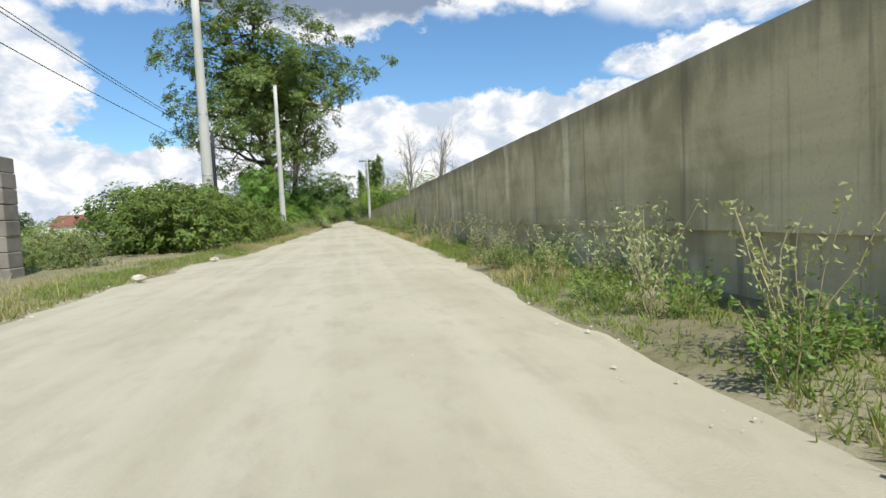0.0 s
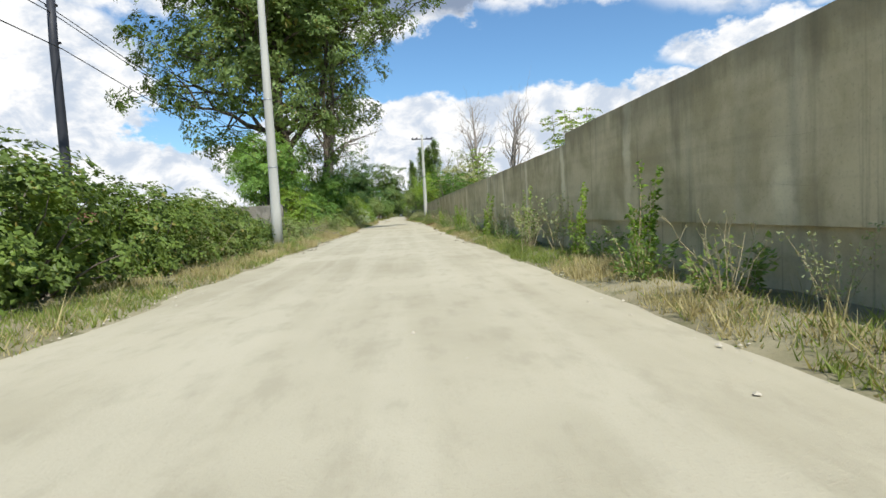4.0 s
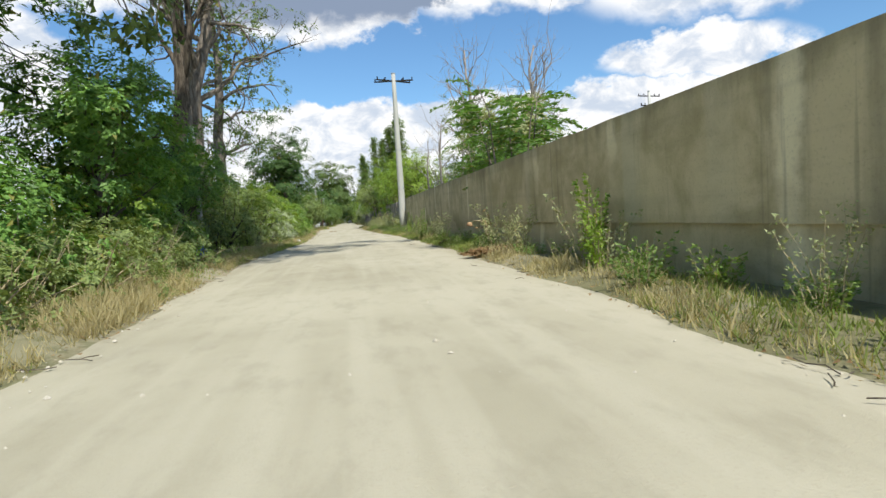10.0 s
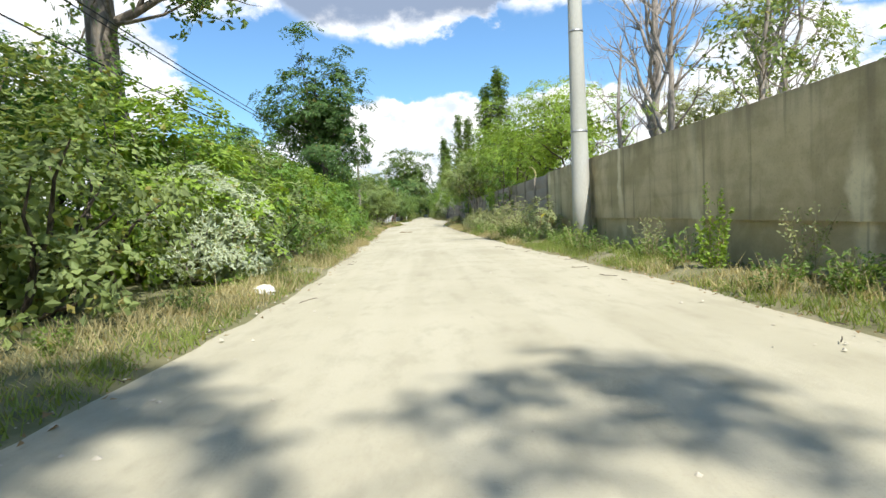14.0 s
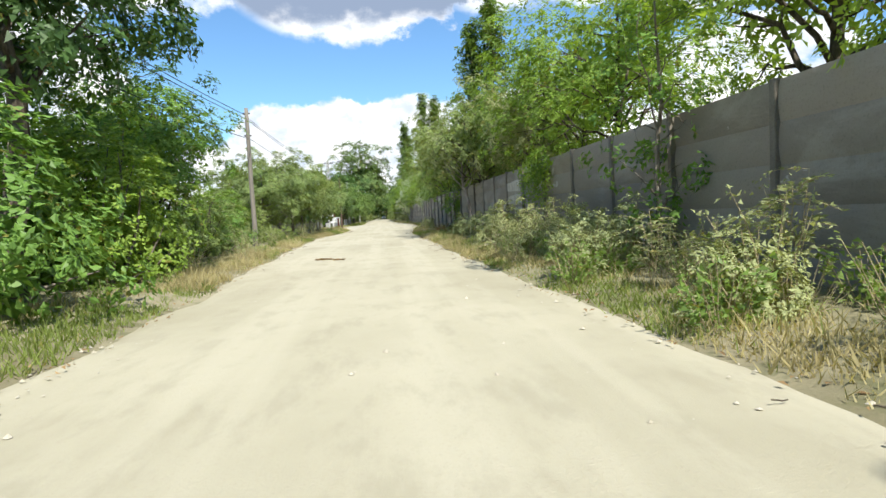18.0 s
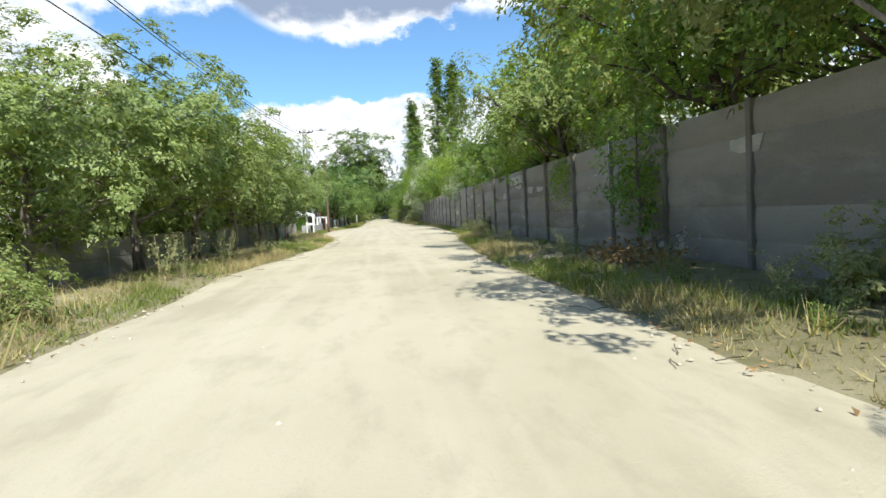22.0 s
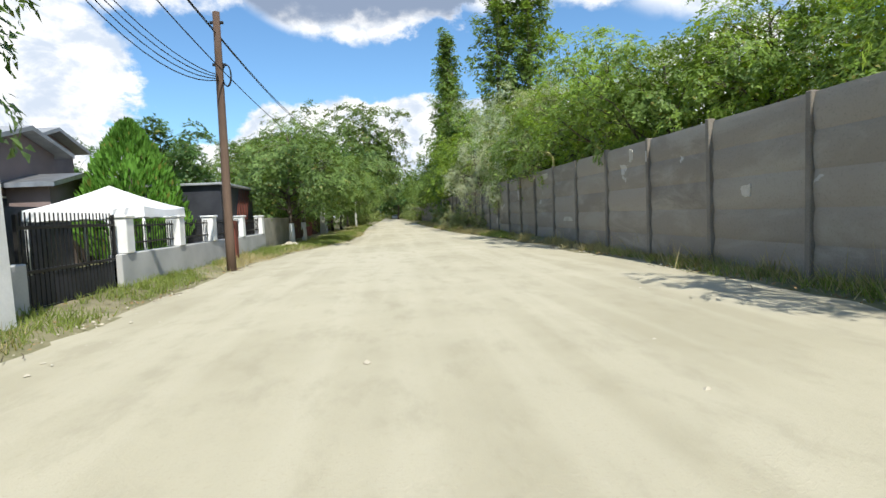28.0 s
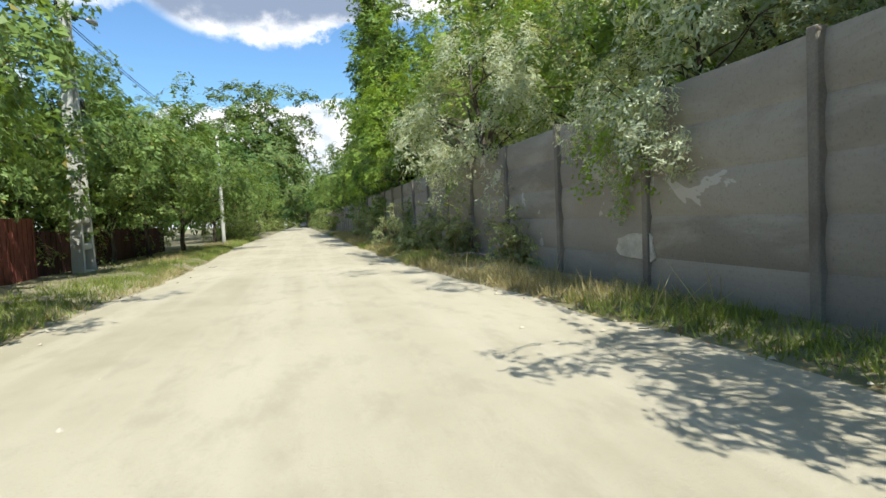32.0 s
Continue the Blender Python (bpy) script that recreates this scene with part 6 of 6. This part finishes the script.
chunks = []
for i in range(5200):
    y = rng.uniform(-4, 225)
    l, r = edge(EDGE_L, y), edge(EDGE_R, y)
    q = rng.random()
    x = rng.uniform(l, r) if q < 0.10 else (l + abs(rng.normal()) * 0.5 - 0.2 if q < 0.65 else r - abs(rng.normal()) * 0.5 + 0.2)
    s = 0.009 + 0.026 * rng.random() ** 3
    p = np.array([(0, 0, 0.7), (1, 0, 0), (0.2, 0.9, 0.1), (-0.8, 0.5, 0), (-0.7, -0.6, 0.1), (0.3, -0.9, 0)]) * (1 + rng.normal(size=(6, 3)) * 0.2) * s
    chunks.append((p + np.array([x, y, 0.02]), [(0, 1, 2), (0, 2, 3), (0, 3, 4), (0, 4, 5), (0, 5, 1)]))
v, f = join(chunks)
solid("gravel", mesh_of("gravel", v, f, M_STONE), M_STONE, "loose pale stones scattered on the dirt road", "gravel", kind="stuff")
chunks = []
for i in range(420):
    y = rng.uniform(40, 215)
    east = rng.random() < 0.5
    x = (edge(EDGE_R, y) - rng.uniform(-0.3, 0.7)) if east else (edge(EDGE_L, y) + rng.uniform(-0.4, 0.6))
    a_ = rng.uniform(0, 6.28)
    L_ = rng.uniform(0.08, 0.4)
    e = np.array([x + math.cos(a_) * L_, y + math.sin(a_) * L_, 0.05])
    chunks.append(tube(bent((x, y, 0.03), e, 4, 0.08), 0.005, 4))
v, f = join(chunks)
solid("fallen_twigs", mesh_of("fallen_twigs", v, f, M_BARK), M_BARK, "fallen dry twigs along the road edges", "twigs", kind="stuff")
for x, y, s, m_, nm, lb in ((-3.6, 99.2, 0.16, M_WHITE, "litter", "crumpled white paper litter by the road edge"), (-5.9, 199.0, 0.26, M_STONE, "boulder", "white painted stone on the grass"), (-4.7, 13.6, 0.13, M_STONE, "boulder", "pale stone by the road edge"), (-4.4, 19.5, 0.12, M_STONE, "boulder", "pale stone by the road edge"), (2.35, 131.0, 0.17, M_STONE, "boulder", "pale flat stone on the verge"), (-4.3, 61.0, 0.16, M_STONE, "boulder", "pale stone on the verge")):
    bm = bmesh.new()
    bmesh.ops.create_icosphere(bm, subdivisions=3, radius=s)
    for vt in bm.verts:
        k = 1 + 0.35 * noise.noise(vt.co * (2.2 / s) + Vector((x, y, 0)))
        vt.co = Vector((vt.co.x * k * 1.2, vt.co.y * k, vt.co.z * k * 0.6))
    solid(nm, bm, m_, lb, "litter" if nm == "litter" else "stone", at=(x, y, 0.07 + s * 0.25))

# ---- small things along the road ----
L_BROWN = leaf("dead_brown_leaf", (0.13, 0.075, 0.035), (0.32, 0.22, 0.11), 0.2, 0.8)
stump = thing("tree_stump", "short brown cut stump on the dry verge", "stump", (-5.74, 61.6, 0.05))
a_ = np.linspace(0, 2 * np.pi, 14, endpoint=False)
prof = [(0.36, -0.15), (0.27, 0.05), (0.24, 0.22), (0.235, 0.36)]
vs = [(math.cos(q) * r * (1 + 0.13 * math.sin(3 * q + 1) + 0.06 * math.sin(7 * q)), math.sin(q) * r * (1 + 0.13 * math.sin(3 * q + 1)), z + (0.04 * math.cos(q) if z > 0.3 else 0)) for r, z in prof for q in a_]
fs = [(i * 14 + j, i * 14 + (j + 1) % 14, (i + 1) * 14 + (j + 1) % 14, (i + 1) * 14 + j) for i in range(3) for j in range(14)]
part("bark_side", mesh_of("bark_side", vs, fs, M_BARK, True), M_BARK, stump)
part("cut_face", mesh_of("cut_face", vs[42:], [tuple(range(14))], M_RAWWOOD), M_RAWWOOD, stump, "pale sawn face")


def branch(label, a, b, r, forks, lift=0.25, group="fallen branches"):
    """A dead branch lying on the ground."""
    root = thing("fallen_branch", label, "branch", group=group)
    main = bent(a, b, 9, 0.07, lift)
    chunks = [tube(main, np.linspace(r, r * 0.25, 9), 6)]
    d = np.asarray(b, float) - np.asarray(a, float)
    for i in range(forks):
        s_ = main[rng.integers(2, 8)]
        e_ = s_ + d * rng.uniform(0.12, 0.3) + unit(1)[0] * np.array([0.6, 0.6, 0.25]) * np.linalg.norm(d) * 0.2
        e_[2] = max(e_[2], 0.06)
        chunks.append(tube(bent(s_, e_, 5, 0.1), np.linspace(r * 0.5, r * 0.12, 5), 5))
    v_, f_ = join(chunks)
    part("wood", mesh_of("wood", v_, f_, M_DEAD, True), M_DEAD, root)
    return root


branch("bare pale branch fallen across the dry verge", (-7.0, 63.3, 0.25), (-3.4, 59.9, 0.05), 0.035, 7)
branch("dead forked branch lying beside the stump", (-6.6, 62.6, 0.12), (-4.6, 61.7, 0.08), 0.028, 5, 0.35)
branch("thin bare branch lying at the road edge", (2.9, 150.8, 0.1), (1.6, 149.6, 0.05), 0.018, 4, 0.1)
branch("long pale branch lying in the verge grass", (3.5, 205.4, 0.16), (3.0, 209.6, 0.3), 0.03, 3, 0.15)
branch("thin twiggy branch at the foot of the wall", (3.6, 61.6, 0.12), (2.9, 60.2, 0.06), 0.014, 5, 0.2)

brush = thing("brush_heap", "heap of cut brown branches on the verge", "branches", (3.2, 147.6, 0.1))
for i in range(18):
    a0 = rng.uniform(0, 6.28)
    L0 = rng.uniform(0.5, 1.1)
    p0 = np.array([rng.normal() * 0.25, rng.normal() * 0.4, rng.uniform(0.02, 0.3)])
    e0 = p0 + np.array([math.cos(a0) * L0, math.sin(a0) * L0, rng.uniform(-0.1, 0.45)])
    e0[2] = max(e0[2], 0.02)
    part("stick", tube_mesh("stick", bent(p0, e0, 5, 0.08), np.linspace(0.018, 0.006, 5), M_PALEBARK, 5), M_PALEBARK, brush)
c = rng.normal(size=(420, 3)) * np.array([0.4, 0.6, 0.1]) + np.array([0, 0, 0.18])
c[:, 2] = np.maximum(c[:, 2], 0.02)
v, f = leaves(c, 0.11, 0.6, 0.0)
part("dead_leaves", mesh_of("dead_leaves", v, f, L_BROWN), L_BROWN, brush)

stalk = thing("dry_sunflower", "dead bent sunflower stalk with a brown head", "plant", (3.85, 80.0, 0.1))
arc = [(0, 0, -0.05), (0.0, 0.02, 0.35), (-0.05, 0.02, 0.62), (-0.2, 0.0, 0.82), (-0.42, -0.02, 0.86), (-0.56, -0.02, 0.76)]
part("stem", tube_mesh("stem", arc, np.linspace(0.02, 0.012, 6), M_STRAW, 6), M_STRAW, stalk)
part("flower_head", tube_mesh("flower_head", [(-0.55, -0.02, 0.80), (-0.58, -0.02, 0.74), (-0.60, -0.02, 0.68)], [0.04, 0.11, 0.09], M_RAWWOOD, 10), M_RAWWOOD, stalk)
c = np.array([(-0.1, 0, 0.7)]) + rng.normal(size=(16, 3)) * np.array([0.14, 0.08, 0.2])
v, f = leaves(c, 0.2, 0.6, -0.6)
tagged(part("dry_leaves", mesh_of("dry_leaves", v, f, L_BROWN), L_BROWN, stalk), kind="stuff")

for x, y, s, lb in ((3.7, 77.6, 0.42, "heap of dead brown leaves against the wall"), (2.95, 77.3, 0.36, "heap of withered brown leaves on the verge"), (3.5, 84.6, 0.3, "small heap of dead leaves on the verge"), (3.2, 129.6, 0.4, "heap of brown leaves beside the flat stone"), (-2.4, 131.1, 0.19, "flattened clump of dead leaves on the road"), (-1.95, 130.7, 0.12, "small flattened clump of dead leaves on the road")):
    flat = "flattened" in lb
    n = int(900 * s)
    r_ = np.sqrt(rng.random(n)) * s
    q = rng.uniform(0, 2 * np.pi, n)
    hz = (1 - (r_ / s) ** 2) * (0.02 if flat else s * 0.45) * rng.random(n)
    c = np.stack([np.cos(q) * r_ * 1.4, np.sin(q) * r_ * (0.5 if flat else 1.0), hz + 0.01], 1)
    v, f = leaves(c, 0.07 if flat else 0.13, 0.6, 0.0, facing=np.tile((0, 0, 1.0), (n, 1)))
    solid("leaf_heap", mesh_of("leaf_heap", v, f, L_BROWN), L_BROWN, lb, "dead leaves", "heaps of dead leaves", at=(x, y, 0.03 if flat else 0.1))

n = 5200
y = rng.uniform(45, 225, n)
east = rng.random(n) < 0.55
off = np.abs(rng.normal(size=n)) * 0.55 - 0.35
x = np.where(east, np.interp(y, *zip(*EDGE_R)) + off, np.interp(y, *zip(*EDGE_L)) - off)
z = np.array([max(ground_z(float(p), float(q)), 0.03) for p, q in zip(x, y)]) + 0.015
v, f = leaves(np.stack([x, y, z], 1), 0.065, 0.6, 0.0, facing=np.tile((0, 0, 1.6), (n, 1)), three=True)
solid("fallen_leaves", mesh_of("fallen_leaves", v, f, L_BROWN), L_BROWN, "dead brown leaves scattered along the road edges", "dead leaves", kind="stuff")


# bare and pale patches where the fence's skin has come off
M_PATCH = plain("bare_pale_mortar", (0.40, 0.37, 0.31), (0.60, 0.56, 0.48), 4, 0.95, 0.5, grain=30)
for y0, y1, z0, z1 in ((133.65, 135.85, 1.84, 2.24), (133.65, 135.9, 1.36, 1.74), (133.65, 134.7, 0.95, 1.3), (136.3, 136.6, 1.2, 1.4), (131.1, 131.8, 1.78, 2.1), (130.2, 130.5, 1.2, 1.5), (158.45, 160.6, 2.1, 2.46), (158.7, 159.6, 1.94, 2.1), (157.3, 157.9, 1.72, 1.95), (156.1, 156.9, 1.74, 1.9), (161.2, 161.8, 1.62, 1.86), (194.3, 195.1, 2.26, 2.48), (191.7, 192.6, 0.78, 0.92), (169.2, 169.5, 1.9, 2.1), (174.9, 175.8, 1.0, 1.28), (145.5, 146.3, 1.85, 2.1), (187.3, 187.5, 2.2, 2.5), (183.0, 183.25, 1.25, 1.45), (203.1, 204.0, 0.5, 0.85), (118.9, 119.3, 1.3, 1.55), (114.0, 114.35, 1.0, 1.3)):
    n = 26
    q = np.linspace(0, 2 * np.pi, n, endpoint=False)
    cyy, czz, ry0, rz0 = (y0 + y1) / 2, (z0 + z1) / 2, (y1 - y0) / 2, (z1 - z0) / 2
    sq = 1 / np.maximum(np.abs(np.cos(q)), np.abs(np.sin(q))) ** 0.75
    k = sq * (0.93 + 0.14 * (rng.random(n) - 0.5) + 0.10 * np.sin(3 * q + y0) + 0.06 * np.sin(7 * q + z0 * 9))
    ring = [(cyy + ry0 * math.cos(a) * r, czz + rz0 * math.sin(a) * r) for a, r in zip(q, k)]
    fx = fence_x(cyy) - 0.012
    vs = [(fx - 0.012, p, z) for p, z in ring] + [(fx + 0.016, p, z) for p, z in ring]
    fs = [tuple(range(n))] + [(i, (i + 1) % n, n + (i + 1) % n, n + i) for i in range(n)]
    part("bare_patch", mesh_of("bare_patch", vs, fs, M_PATCH), M_PATCH, fence, "pale bare patch on the panel")

# cars parked far down the road
def car(at, rz, paint, label):
    root = thing("parked_car", label, "car", at, rz, "cars parked far down the road")
    bm = bmesh.new()
    side = [(-2.05, 0.32), (-2.1, 0.62), (-1.98, 0.84), (-0.95, 0.95), (0.95, 0.98), (1.95, 0.9), (2.08, 0.6), (2.02, 0.32)]
    loops = [[bm.verts.new((y_, u, z_)) for u, z_ in side] for y_ in (-0.82, 0.82)]
    bm.faces.new(loops[0]), bm.faces.new(loops[1])
    for i in range(8):
        bm.faces.new((loops[0][i], loops[0][(i + 1) % 8], loops[1][(i + 1) % 8], loops[1][i]))
    bmesh.ops.bevel(bm, geom=bm.edges[:], offset=0.06, segments=2, affect="EDGES")
    body = part("body", bm, paint, root, smooth=False)
    bm = bmesh.new()
    for v_ in bmesh.ops.create_cube(bm, size=1)["verts"]:
        top = v_.co.z > 0
        v_.co = Vector((v_.co.x * (1.2 if top else 1.52), v_.co.y * (1.7 if top else 2.7) + 0.1, 1.42 if top else 0.93))
    bmesh.ops.bevel(bm, geom=bm.edges[:], offset=0.05, segments=2, affect="EDGES")
    part("cabin", bm, paint, root)
    for sx in (-1, 1):
        part("side_window", box((sx * 0.70 - 0.03, -0.9, 1.0), (sx * 0.70 + 0.03, 1.05, 1.3), 0.02), M_DARKSHEET, root)
        for sy in (-1.25, 1.28):
            a = sx * 0.72
            part("wheel", tube_mesh("wheel", [(a - 0.1, sy, 0.31), (a, sy, 0.31), (a + 0.1, sy, 0.31)], [0.29, 0.31, 0.29], M_CABLE, 14), M_CABLE, root)
        part("headlight", box((sx * 0.6 - 0.15, -2.12, 0.62), (sx * 0.6 + 0.15, -2.02, 0.76), 0.02), M_STEEL, root)
    part("windscreen", box((-0.6, -1.06, 1.0), (0.6, -1.0, 1.3), 0.02), M_DARKSHEET, root)


car((-3.9, 336, 0.03), 4, M_WHITE, "white car parked at the road edge far off")
car((0.9, 350, 0.03), -8, M_TENT, "pale car standing at the end of the road")

# dry stalks of last year's weeds on the first stretch of verge
dry = thing("dry_stalk", "bare pale dry stalks leaning over the grassy verge", "plant", (3.25, 22.5, 0.08), group="dry stalks on the verge")
chunks, tips = [], []
for i in range(11):
    e = np.array([rng.normal() * 0.34, rng.normal() * 0.34, rng.uniform(0.55, 1.3)])
    line = bent((rng.normal() * 0.07, rng.normal() * 0.07, -0.05), e, 7, 0.05)
    chunks.append(tube(line, np.linspace(0.008, 0.0035, 7), 4, False))
    tips.append(np.repeat(line[-2:], 5, 0))
    for j in (3, 4, 5):
        end = line[j] + np.array([rng.normal() * 0.13, rng.normal() * 0.13, rng.uniform(0.08, 0.24)])
        chunks.append(tube(bent(line[j], end, 4, 0.03), np.linspace(0.0045, 0.002, 4), 3, False))
        tips.append(np.repeat(end[None], 5, 0))
v, f = join(chunks)
tagged(part("stalk", mesh_of("stalk", v, f, M_STRAW), M_STRAW, dry), kind="stuff")
c = np.concatenate(tips)
v, f = leaves(c + rng.normal(size=c.shape) * 0.014, 0.03, 0.5, 0.2, three=True)
tagged(part("seed_head", mesh_of("seed_head", v, f, L_DUSTY), L_DUSTY, dry), kind="stuff")
scattered(dry, [(3.45, 20.4, 0.08, 70, 0.85), (3.3, 18.6, 0.08, 160, 0.7), (3.2, 13.4, 0.08, 220, 0.72), (3.4, 12.2, 0.08, 300, 0.6), (3.55, 11.0, 0.08, 20, 0.66), (3.4, 26.6, 0.08, 110, 0.9), (3.5, 31.0, 0.08, 190, 0.8)])
